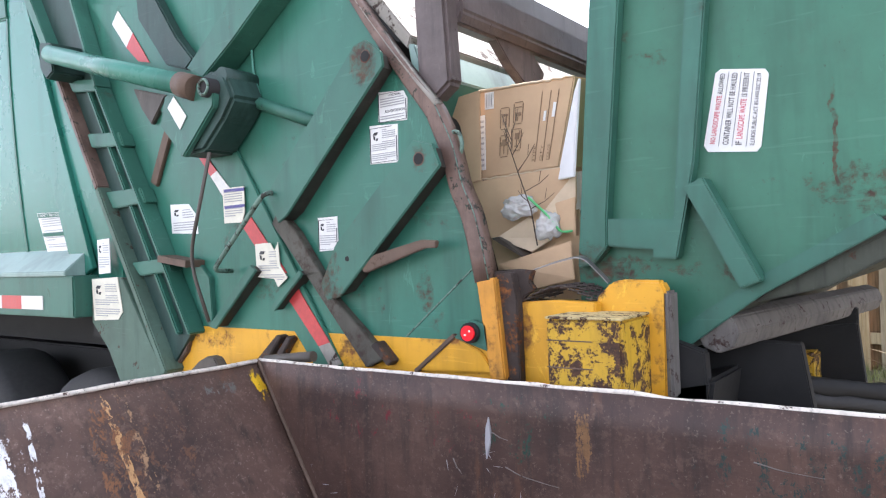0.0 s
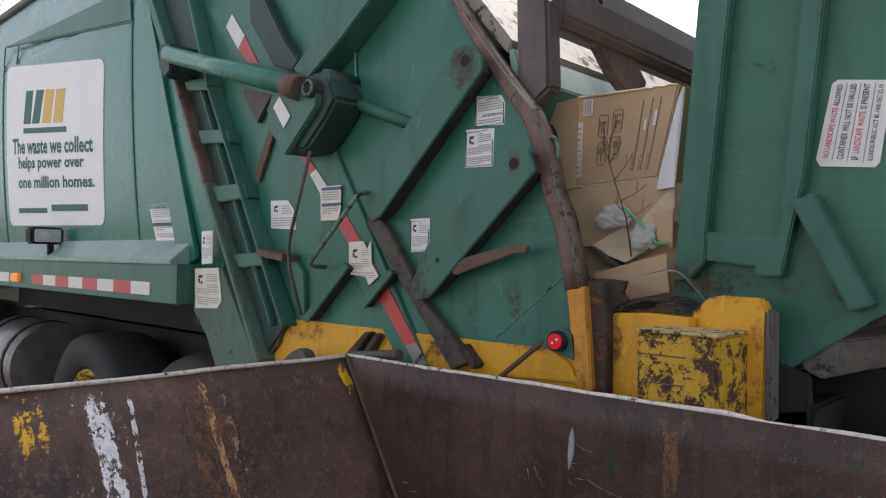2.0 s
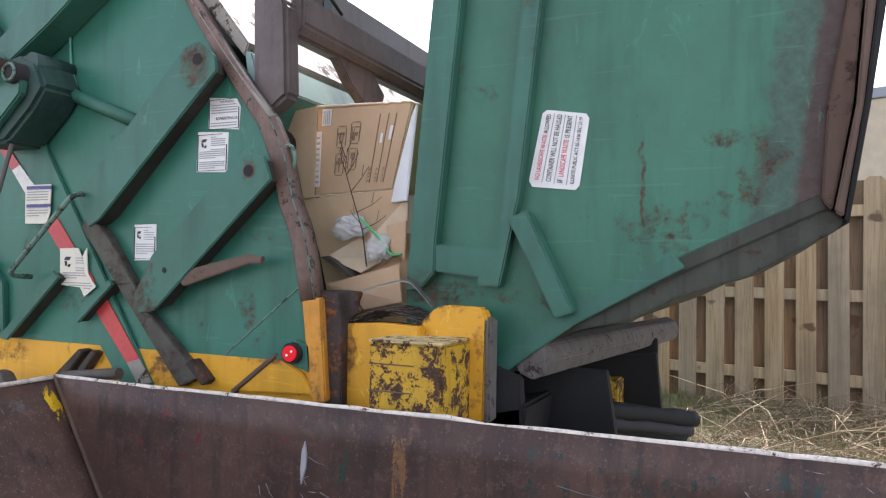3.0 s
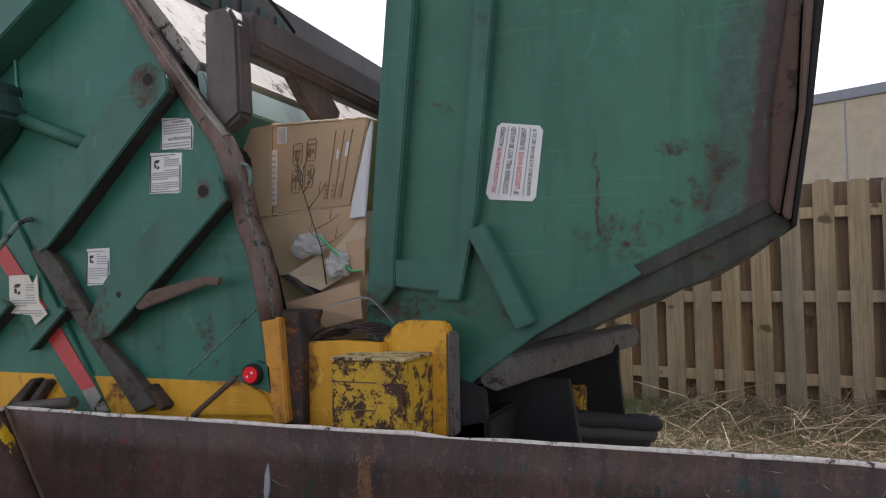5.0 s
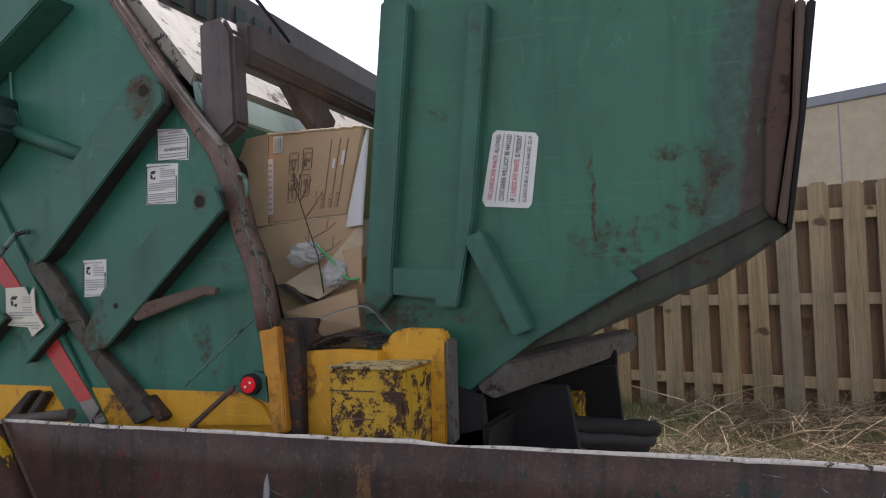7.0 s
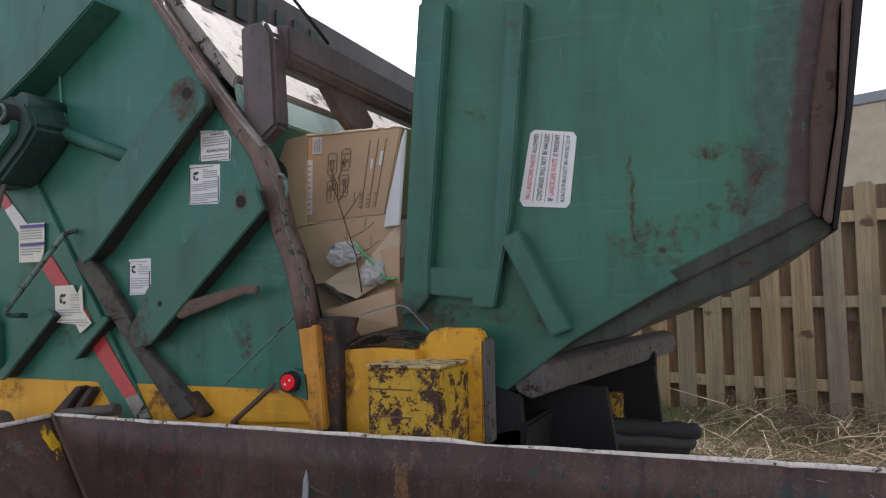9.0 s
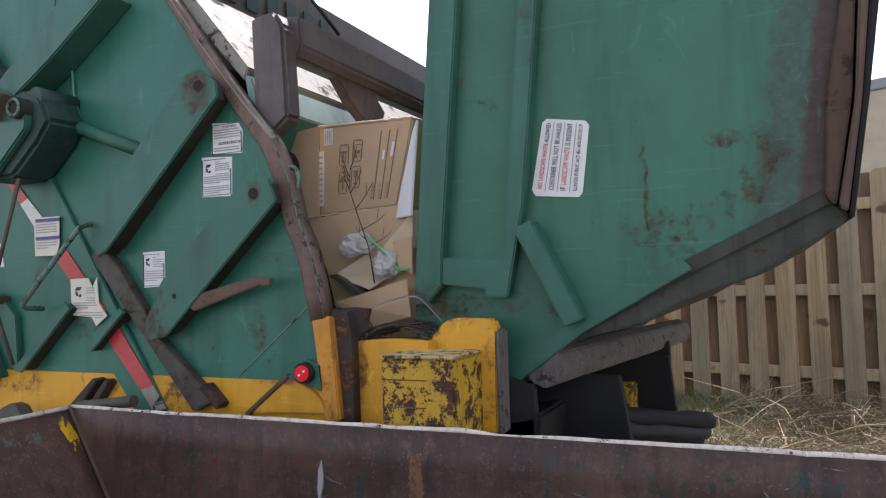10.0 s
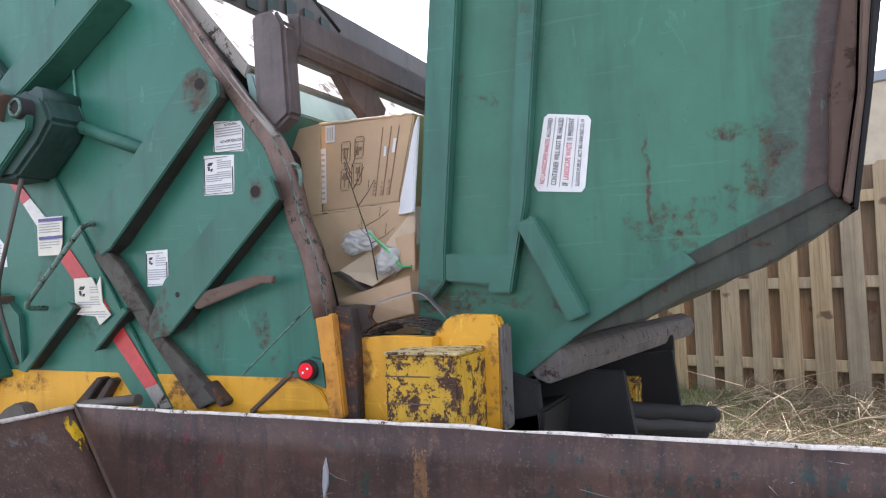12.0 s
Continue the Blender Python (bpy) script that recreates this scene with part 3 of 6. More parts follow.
for z in np.linspace(1.80, 2.92, 15):
    bmesh.ops.bisect_plane(bm, geom=list(bm.verts) + list(bm.edges) + list(bm.faces), plane_co=(0, 0, z), plane_no=(0, 0, 1))
sign = part("sign_panel", bm, PAPER, truck, "white slogan panel with a two-coloured emblem")
SQ = [(p[0], Y + 0.0025, p[2]) for p in SIGN]
for u0, u1, m, s in ((0.22, 0.30, INK_GREEN, 0.03), (0.32, 0.40, INK_GREEN, 0.05), (0.43, 0.52, INK_GOLD, 0.04), (0.55, 0.64, INK_GOLD, 0.03)):
    part("emblem_bar", patch(SQ, u0, u1, 0.625, 0.835, slant=s), m, sign)
part("text_bar", patch(SQ, 0.22, 0.68, 0.565, 0.598), INK_GREEN, sign)
lettering("The waste we collect", SQ, 0.08, 0.92, 0.435, 0.535, INK_GREEN, sign, 0.03)
lettering("helps power over", SQ, 0.15, 0.84, 0.325, 0.42, INK_GREEN, sign, 0.03)
lettering("one million homes.", SQ, 0.14, 0.93, 0.225, 0.30, INK_GREEN, sign, 0.03)
part("text_bar", patch(SQ, 0.13, 0.46, 0.075, 0.105), INK_GREEN, sign)
part("text_bar", patch(SQ, 0.51, 0.86, 0.085, 0.125), INK_GREEN, sign)


def decal(outline, parent, surface, rows, material=PAPER, head=None, words=None, mark=None, border=False):
    """A small safety label: film, a coloured heading and rows of unreadable print."""
    xs, zs = [p[0] for p in outline], [p[1] for p in outline]
    q = [(min(xs), surface - 0.002, min(zs)), (max(xs), surface - 0.002, min(zs)), (max(xs), surface - 0.002, max(zs)), (min(xs), surface - 0.002, max(zs))]
    ob = part("safety_label", slab(outline, surface - 0.002, surface + 0.001, 0), material, parent, "white printed safety label")
    if border:
        for u0, u1, v0, v1 in ((0.03, 0.045, 0.06, 0.92), (0.945, 0.96, 0.06, 0.66), (0.03, 0.96, 0.05, 0.06), (0.03, 0.80, 0.91, 0.92)):
            part("border_line", patch(q, u0, u1, v0, v1), INK, ob)
    top = 0.89 if border else 0.93
    if head:
        part("heading", patch(q, 0.04, 0.96, 0.86, 0.97), head, ob)
        top = 0.82
    n = rows * 2
    for i in range(n):
        v = top - (i + 1) * (top - 0.06) / (n + 1)
        z = q[0][2] + v * (q[2][2] - q[0][2])
        cuts = []
        for a, b in zip(outline, outline[1:] + outline[:1]):
            if (a[1] - z) * (b[1] - z) < 0:
                cuts.append(a[0] + (b[0] - a[0]) * (z - a[1]) / (b[1] - a[1]))
        cuts.sort()
        if len(cuts) < 2 or i % 6 == 5 or any(v0 - 0.05 < v < v1 + 0.02 for _, _, _, v0, v1 in words or ()):
            continue
        lo, hi = [(c - q[0][0]) / (q[1][0] - q[0][0]) for c in cuts[:2]]
        lo, hi = lo + 0.09 + (0.36 if mark and v > 0.5 else 0), hi - 0.09 - 0.3 * ((i * 7) % 5 == 0)
        if hi > lo + 0.08:
            part("print_line", patch(q, lo, hi, v, v + 0.36 * (top - 0.06) / (n + 1)), INK_GREY, ob)
    if mark:
        part("pictogram", patch(q, 0.14, 0.27, 0.74, 0.81, slant=0.05), INK, ob)
        part("pictogram", patch(q, 0.17, 0.22, 0.62, 0.72, slant=-0.02), INK, ob)
        part("pictogram", patch(q, 0.24, 0.29, 0.60, 0.66, slant=0.02), INK, ob)
    for text, u0, u1, v0, v1 in words or ():
        lettering(text, q, u0, u1, v0, v1, INK, ob, 0.01)
    return ob


saf = decal([(-3.539, 1.677), (-3.319, 1.679), (-3.390, 1.853), (-3.617, 1.860)], truck, Y, 7, PAPER)
SAFQ = [(-3.533, 1.757, 1.676), (-3.313, 1.757, 1.679), (-3.384, 1.757, 1.852), (-3.611, 1.757, 1.859)]
part("heading", patch(SAFQ, 0.02, 0.98, 0.88, 0.99), INK_GREEN, saf)
lettering("SAFETY NOTICE", SAFQ, 0.1, 0.9, 0.905, 0.965, PAPER, saf, 0.01, lift=0.003)
part("heading", patch(SAFQ, 0.02, 0.98, 0.40, 0.49), INK_GREEN, saf)
decal([(-6.571, 1.699), (-6.187, 1.706), (-6.284, 1.897), (-6.639, 1.903)], truck, Y, 4, head=INK_GREEN)

# the side's fittings follow its bow
for ob in [o for t in truck.children for o in (t, *t.children)]:
    if ob.name.split(".")[0] in ("seam", "upper_facet", "sign_panel", "emblem_bar", "text_bar", "lettering", "safety_label", "heading", "print_line"):
        for v in ob.data.vertices:
            v.co.y += bow(v.co.z)

# steel ladder and rails at the body's front corner
lad = part("ladder_rail", tube(bend([(-7.45, Y, 2.62), (-7.45, Y - 0.14, 2.66), (-7.2, Y - 0.16, 2.64), (-7.05, Y - 0.16, 2.40), (-7.02, Y - 0.15, 1.62)]), 0.018, 8), BLACK, truck)
part("ladder_rail", tube(bend([(-7.5, Y - 0.15, 2.45), (-7.45, Y - 0.16, 2.45), (-7.45, Y - 0.16, 1.62)]), 0.018, 8), BLACK, truck)
for z in (1.7, 1.95, 2.2, 2.42):
    part("rung", tube([(-7.46, Y - 0.16, z), (-7.04, Y - 0.16, z)], 0.014, 6), BLACK, truck)

# chassis, tanks and wheels
part("chassis_rail", block((-9.2, Y + 0.65, 0.85), (-1.6, Y + 0.85, 1.12), 0.01), BLACK, truck)
part("chassis_rail", block((-9.2, FAR - 0.85, 0.85), (-1.6, FAR - 0.65, 1.12), 0.01), BLACK, truck)
part("underbody", block((-7.4, Y + 0.55, 1.16), (-2.7, FAR - 0.55, 1.40), 0.01), BLACK, truck)
part("tank", tube([(-6.35, Y + 0.26, 0.83), (-5.55, Y + 0.26, 0.83)], 0.30, 28), TANK, truck, "round dull metal fuel tank")
for x in (-6.2, -5.72):
    part("tank_strap", tube([(x - 0.025, Y + 0.26, 0.83), (x + 0.025, Y + 0.26, 0.83)], 0.308, 28), BLACK, truck)
bbox = part("battery_box", block((-7.75, Y + 0.02, 0.52), (-6.85, Y + 0.4, 0.83), 0.02), DARK_STEEL, truck)
part("latch", block((-7.6, Y + 0.0, 0.62), (-7.52, Y + 0.03, 0.74), 0.004), PAPER, bbox)
for x in (-4.80, -3.46):
    for y, o in ((Y + 0.34, -1), (FAR - 0.34, 1)):
        wheel(truck, x, y, 0.56, 0.42, DARK_STEEL if x > -4 else YELLOW_WORN, o)
    part("axle", tube([(x, Y + 0.25, 0.52), (x, FAR - 0.25, 0.52)], 0.09, 10), BLACK, truck)
for y, o in ((Y + 0.16, -1), (FAR - 0.16, 1)):
    wheel(truck, -8.62, y, 0.52, 0.29, CHROME, o)
part("axle", tube([(-8.62, Y + 0.2, 0.52), (-8.62, FAR - 0.2, 0.52)], 0.08, 10), BLACK, truck)
for a0, a1 in ((8, 172),):
    bm = bmesh.new()
    ring = []
    for k in range(17):
        a = radians(a0 + (a1 - a0) * k / 16)
        c, s = math.cos(a), math.sin(a)
        ring.append([bm.verts.new((-8.62 + c * r, y, 0.52 + s * r * 1.08)) for r, y in ((0.64, Y - 0.03), (0.70, Y - 0.03), (0.70, Y + 0.42), (0.64, Y + 0.42))])
    for a, b in zip(ring, ring[1:]):
        for k in range(4):
            bm.faces.new((a[k], a[(k + 1) % 4], b[(k + 1) % 4], b[k])).smooth = False
    bmesh.ops.recalc_face_normals(bm, faces=bm.faces)
    part("fender", bm, BLACK, truck, "black plastic front fender")
part("fender_skirt", block((-8.15, Y - 0.02, 0.62), (-7.8, Y + 0.5, 1.42), 0.03), BLACK, truck)

# cab
cab = part("cab", slab([(-10.1, 0.40), (-9.35, 0.40), (-9.32, 0.95), (-9.0, 1.26), (-8.2, 1.26), (-7.95, 1.30), (-7.95, 2.52), (-8.1, 2.60), (-9.75, 2.60), (-9.98, 2.45), (-10.12, 1.6)], Y + 0.02, FAR - 0.02, 0.03), WHITE, truck, "white low-entry cab")
part("cab_roof", slab([(-9.95, 2.56), (-9.7, 2.66), (-8.0, 2.66), (-7.9, 2.58)], Y - 0.02, FAR + 0.02, 0.02), WHITE, cab)
part("door", slab([(-9.95, 0.9), (-9.38, 0.9), (-9.1, 1.30), (-8.75, 1.34), (-8.75, 2.46), (-9.85, 2.46)], Y + 0.005, Y + 0.03, 0.006), WHITE, cab)
part("side_window", slab([(-9.80, 1.75), (-8.98, 1.75), (-8.98, 2.36), (-9.72, 2.36)], Y - 0.002, Y + 0.01, 0.003), CAR_DARK, cab, "dark cab door window")
part("grab_rail", tube(bend([(-8.66, Y + 0.02, 2.3), (-8.66, Y - 0.07, 2.3), (-8.66, Y - 0.07, 1.45), (-8.66, Y + 0.02, 1.45)]), 0.016, 8), PAPER, cab)
for i, (u, w) in enumerate(((0.05, 0.1), (0.17, 0.1))):
    part("emblem_bar", block((-9.25 + u * 1.5, Y + 0.002, 1.52), (-9.25 + (u + w) * 1.5, Y + 0.006, 1.64), 0), (INK_GREEN, INK_GOLD)[i], cab)
part("text_bar", block((-9.3, Y + 0.002, 1.40), (-8.92, Y + 0.006, 1.43), 0), INK_GREY, cab)
mir = part("mirror", block((-9.78, Y - 0.30, 1.72), (-9.66, Y - 0.08, 2.28), 0.02), BLACK, truck, "tall black side mirror")
part("mirror_arm", tube(bend([(-9.7, Y + 0.02, 2.36), (-9.72, Y - 0.2, 2.36), (-9.72, Y - 0.2, 1.6), (-9.7, Y + 0.02, 1.6)]), 0.014, 8), BLACK, mir)
part("round_mirror", tube([(-9.72, Y - 0.19, 1.60), (-9.66, Y - 0.19, 1.60)], 0.11, 18), CHROME, mir)
part("air_cleaner", block((-7.92, Y + 0.05, 1.30), (-7.65, Y + 0.5, 1.75), 0.03), BLACK, truck)
part("step_handle", block((-10.02, Y - 0.01, 1.0), (-9.96, Y + 0.02, 1.3), 0.004), BLACK, cab)

# ---------------------------------------------------------------- hopper (tailgate)
EDGE = [(-2.30, 3.40)] + [(-1.700, 2.551), (-1.629, 2.457), (-1.484, 2.262), (-1.339, 2.084), (-1.290, 2.031), (-1.234, 1.919), (-1.204, 1.795), (-1.169, 1.723), (-1.150, 1.640), (-1.131, 1.541)] + [(-1.135, 1.553), (-1.10, 1.10)]
LEFT = [(-2.62, 1.10), (-2.656, 1.209), (-3.106, 2.034), (-3.432, 2.639), (-3.85, 3.40)]
part("hopper_wall", slab(EDGE + LEFT, Y, Y + 0.03, 0), GREEN, truck, "green steel hopper side with diagonal ribs")
part("hopper_wall", slab(EDGE[5:] + LEFT[:2] + [(-2.2, 1.95)], FAR - 0.03, FAR, 0), GREEN, truck)
part("hopper_roof", slab([(-3.85, 3.38), (-3.2, 3.38), (-3.2, 3.44), (-3.85, 3.44)], Y, FAR, 0.005), GREEN, truck)
part("bulkhead", slab([(-3.2, 1.3), (-3.1, 1.3), (-2.6, 3.3), (-2.7, 3.3)], Y + 0.03, FAR - 0.03, 0), BLACK, truck)
part("hopper_floor", slab([(-2.7, 1.15), (-2.3, 1.02), (-1.5, 0.98), (-0.85, 1.22), (-0.85, 1.16), (-1.5, 0.92), (-2.3, 0.96), (-2.7, 1.09)], Y + 0.03, FAR - 0.03, 0), DARK_STEEL, truck)
part("packer_blade", slab([(-1.95, 2.42), (-1.85, 2.42), (-2.15, 1.30), (-2.3, 1.30)], Y + 0.04, FAR - 0.04, 0.005), BLACK, truck, "dark packer blade inside the hopper")
part("yellow_sill", slab([(-2.70, 1.10), (-2.595, 1.378), (-1.135, 1.376), (-1.10, 1.10)], Y - 0.004, Y + 0.001, 0), YELLOW, truck, "yellow painted lower hopper side")


def along_edge(outline, profile, material, label="", name="edge_flange", widen=None):
    """A rolled edge: profile points are (distance in from the edge, depth from the wall's face)."""
    bm = bmesh.new()
    pts = [Vector((p[0], p[1])) for p in bend([(x, z, 0) for x, z in outline], 4)]
    lines = []
    for i, p in enumerate(pts):
        d = (pts[min(i + 1, len(pts) - 1)] - pts[max(i - 1, 0)]).normalized()
        side = Vector((-d.y, d.x))
        grow = 1.0 if widen is None else 1.0 + (widen - 1.0) * max(0.0, min(1.0, (2.40 - p.y) / 0.45))
        wob = 0.0015 * noise.noise((p.x * 18, p.y * 18, 3))
        lines.append([bm.verts.new((p.x - side.x * (w * grow + wob), Y + e, p.y - side.y * (w * grow + wob))) for w, e in profile])
    m = len(profile)
    for a, b in zip(lines, lines[1:]):
        for k in range(m):
            bm.faces.new((a[k], a[(k + 1) % m], b[(k + 1) % m], b[k])).smooth = True
    bm.faces.new(lines[0])
    bm.faces.new(lines[-1][::-1])
    bmesh.ops.recalc_face_normals(bm, faces=bm.faces)
    return part(name, bm, material, truck, label)


LIP = [(-1.660, 2.536), (-1.591, 2.443), (-1.448, 2.251), (-1.307, 2.077), (-1.259, 2.024), (-1.204, 1.914), (-1.175, 1.792), (-1.140, 1.721), (-1.121, 1.640), (-1.103, 1.542)]
along_edge(LIP, [(0.005, 0.02), (0.005, -0.012), (0.008, -0.017), (0.012, -0.018), (0.029, -0.018), (0.032, -0.017), (0.034, -0.012), (0.034, 0.002)], RUST_EDGE, "flat rust-brown edge flange of the hopper", widen=1.9)
along_edge(LIP[:5], [(0.006, 0.01), (0.007, -0.010), (0.012, -0.0165), (0.018, -0.0190), (0.020, -0.014)], PEELED, "chipped pale paint on the hopper edge", "edge_lip")
along_edge(LIP[4:], [(0.016, -0.0175), (0.0165, -0.0195), (0.0185, -0.0198), (0.0195, -0.0175)], CHIPPED, "chipped pale line along the flange", "edge_lip")
part("corner_post", slab([(-1.158, 1.537), (-1.101, 1.545), (-1.078, 1.284), (-1.124, 1.274)], Y - 0.02, Y + 0.08, 0.004), POST, truck, "orange-yellow rusty rear corner post")
part("rust_stain", slab([(-1.117, 1.560), (-1.060, 1.555), (-1.048, 1.486), (-1.046, 1.273), (-1.102, 1.270)], Y + 0.0, Y + 0.03, 0.003), SCORCHED, truck, "dark rusted corner plate")

# diagonal ribs on the hopper side
RIB = Y - 0.065


def channel_rib(outline, front, inset=0.84):
    """A pressed rib: overhanging face plate, narrower dirty web with its shade painted in."""
    cx, cz = sum(p[0] for p in outline) / len(outline), sum(p[1] for p in outline) / len(outline)
    rib = part("rib", slab(outline, front, front + 0.010, 0.003), GREEN_RIB, truck)
    d = max(outline, key=lambda p: (p[0] - cx) ** 2 + (p[1] - cz) ** 2)
    along = Vector((d[0] - cx, d[1] - cz)).normalized()
    inner = []
    for x, z in outline:
        v = Vector((x - cx, z - cz))
        u = along * v.dot(along)
        w = u * 0.96 + (v - u) * inset
        inner.append((cx + w.x, cz + w.y))
    # Dirt colour taken darker to hold the shade under the face plate.
    part("rib_web", slab(inner, front + 0.010, Y, 0), UNDER, rib, "brown-black dirty web under the rib, shade in its colour")


channel_rib([(-1.522, 2.215), (-1.477, 2.223), (-1.418, 2.177), (-1.413, 2.137), (-1.827, 1.745), (-1.870, 1.723), (-1.914, 1.813), (-1.896, 1.842)], RIB)
channel_rib([(-1.316, 1.920), (-1.250, 1.902), (-1.227, 1.842), (-1.609, 1.494), (-1.668, 1.481), (-1.688, 1.532), (-1.625, 1.645)], RIB)
part("rib", slab([(-1.910, 1.770), (-1.826, 1.696), (-1.724, 1.565), (-1.791, 1.559), (-1.942, 1.726)], Y - 0.03, Y, 0.003), RIB_WORN, truck)
part("rib", slab([(-1.791, 1.559), (-1.724, 1.565), (-1.662, 1.481), (-1.470, 1.319), (-1.548, 1.285)], Y - 0.03, Y, 0.003), RIB_WORN, truck, "green diagonal rib worn to rust")
channel_rib([(-2.031, 1.597), (-2.002, 1.576), (-2.227, 1.376), (-2.269, 1.384)], Y - 0.05)
channel_rib([(-1.800, 1.576), (-1.783, 1.561), (-1.920, 1.443), (-1.938, 1.456)], Y - 0.05)
part("rib", slab([(-2.028, 1.282), (-1.925, 1.368), (-1.905, 1.362), (-1.990, 1.268)], Y - 0.04, Y, 0.003), SCORCHED, truck)
part("rib", slab([(-1.955, 1.285), (-1.880, 1.366), (-1.862, 1.358), (-1.930, 1.272)], Y - 0.035, Y, 0.003), SCORCHED, truck)
part("rib", slab([(-1.520, 1.352), (-1.497, 1.366), (-1.440, 1.312), (-1.458, 1.296)], Y - 0.04, Y, 0.003), SCORCHED, truck)
part("rib", slab([(-2.375, 1.627), (-2.293, 1.552), (-2.282, 1.391), (-2.315, 1.381), (-2.379, 1.480)], Y - 0.02, Y, 0.003), GREEN_RIB, truck)
part("diagonal_plate", slab([(-3.079, 2.713), (-2.685, 2.599), (-2.330, 2.284), (-1.813, 1.511), (-1.660, 1.279), (-1.778, 1.266), (-2.372, 1.973)], Y - 0.012, Y, 0.003), GREEN, truck)
part("gusset", slab([(-1.368, 1.287), (-1.235, 1.389), (-1.154, 1.350), (-1.114, 1.298)], Y - 0.014, Y, 0.003), YELLOW, truck)
part("gusset_edge", strip((-1.376, 1.283), (-1.236, 1.391), 0.013, Y - 0.020, Y, 0.003), RUSTY, truck, "brown raised edge of the gusset")
part("gusset", slab([(-1.237, 1.385), (-1.182, 1.434), (-1.131, 1.423), (-1.125, 1.352)], Y - 0.02, Y, 0.003), GREEN_RIB, truck)
part("weld_seam", strip((-1.174, 1.573), (-1.435, 1.363), 0.004, Y - 0.002, Y, 0), CHIPPED, truck)
for c in ((-1.478, 2.175), (-1.298, 1.866)):
    boss = part("pivot_boss", tube([(c[0], RIB - 0.0008, c[1]), (c[0], RIB + 0.008, c[1])], 0.019, 22), RUST_RED, truck, "rusted round pivot boss")
    # Solid black disc: the darkness inside the bore, drawn as colour.
    part("hole", tube([(c[0], RIB - 0.0016, c[1]), (c[0], RIB, c[1])], 0.0155, 16), BLACK, boss, "black disc for the dark depth of the pin bore")
part("latch_bar", slab([(-1.520, 1.603), (-1.498, 1.609), (-1.305, 1.650), (-1.252, 1.646), (-1.257, 1.626), (-1.293, 1.627), (-1.509, 1.563), (-1.523, 1.568)], Y - 0.06, Y - 0.045, 0.003), RUSTY, truck, "rusty flat latch bar")
part("bolt", tube([(-1.575, Y - 0.066, 1.605), (-1.575, Y - 0.03, 1.605)], 0.008, 8), BLACK, truck)

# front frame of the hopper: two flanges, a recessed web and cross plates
part("frame_web", slab([(-3.775, 3.035), (-3.196, 2.851), (-2.991, 2.337), (-2.681, 1.826), (-2.399, 1.351), (-2.548, 1.200), (-3.047, 1.980), (-3.350, 2.523)], Y - 0.028, Y, 0.002), DARK_GREEN, truck, "dark recessed web of the hopper's front frame")
part("frame_flange", strip((-3.574, 2.964), (-3.281, 2.502), 0.05, Y - 0.08, Y + 0.02, 0.004), GREEN_RIB, truck)
part("frame_flange", strip((-3.281, 2.502), (-2.932, 1.916), 0.026, Y - 0.08, Y + 0.02, 0.005), RUST_EDGE, truck, "rust-edged frame flange")
part("frame_flange", strip((-2.932, 1.916), (-2.498, 1.208), 0.030, Y - 0.08, Y + 0.02, 0.005), FADED, truck, "worn grey-green frame flange")
part("frame_flange", strip((-3.161, 2.834), (-2.936, 2.323), 0.020, Y - 0.07, Y, 0.004), GREEN_RIB, truck)
part("frame_flange", strip((-2.936, 2.323), (-2.356, 1.355), 0.016, Y - 0.07, Y, 0.004), GREEN_RIB, truck)
part("frame_ridge", strip((-3.039, 2.345), (-2.454, 1.349), 0.018, Y - 0.052, Y, 0.005), GREEN_RIB, truck)
for pts in ([(-3.033, 2.150), (-2.788, 2.127), (-2.761, 2.071), (-3.002, 2.090)], [(-2.907, 1.901), (-2.654, 1.899), (-2.620, 1.841), (-2.853, 1.831)], [(-2.733, 1.615), (-2.498, 1.629), (-2.475, 1.580), (-2.679, 1.563)], [(-3.175, 2.393), (-2.953, 2.362), (-2.923, 2.312), (-3.141, 2.339)]):
    part("cross_plate", slab(pts, Y - 0.056, Y, 0.004), GREEN_RIB, truck)
part("skirt", slab([(-3.103, 1.557), (-2.867, 1.558), (-2.597, 1.196), (-2.744, 1.090), (-2.863, 1.075), (-2.985, 1.262), (-3.107, 1.371)], Y - 0.02, Y + 0.01, 0.003), FADED, truck)
part("rusted_corner", slab([(-2.607, 1.291), (-2.515, 1.343), (-2.421, 1.338), (-2.445, 1.282), (-2.547, 1.195), (-2.584, 1.197)], Y - 0.02, Y, 0.003), RUSTY, truck)

# hydraulic cylinder with its clevis and arm
cy = part("hydraulic_cylinder", tube([(-3.101, 1.600, 2.470), (-2.217, 1.600, 2.202)], 0.036, 20), CYL_GREEN, truck, "pale green hydraulic cylinder")
part("rod_end", tube([(-2.217, 1.600, 2.202), (-2.136, 1.600, 2.175)], 0.042, 16), RUSTY, cy)
part("cylinder_mount", slab([(-3.195, 2.536), (-3.101, 2.518), (-3.086, 2.397), (-3.145, 2.374), (-3.198, 2.432)], 1.60, Y, 0.006), DARK_GREEN, cy)
c = (-2.074, 2.167)
part("clevis_pin", tube([(c[0], 1.585, c[1]), (c[0], Y, c[1])], 0.032, 18), BLACK, truck, "dark greasy clevis pin")
pr = part("pin_ring", bmesh.new(), CHIPPED, truck, "worn ring round the clevis pin")
ring = bmesh.new()
tube([(c[0] + 0.024 * math.cos(a * math.pi / 9), 1.583, c[1] + 0.024 * math.sin(a * math.pi / 9)) for a in range(19)], 0.005, 8, ring)
ring.to_mesh(pr.data)
ring.free()
c = (-2.044, 2.205)
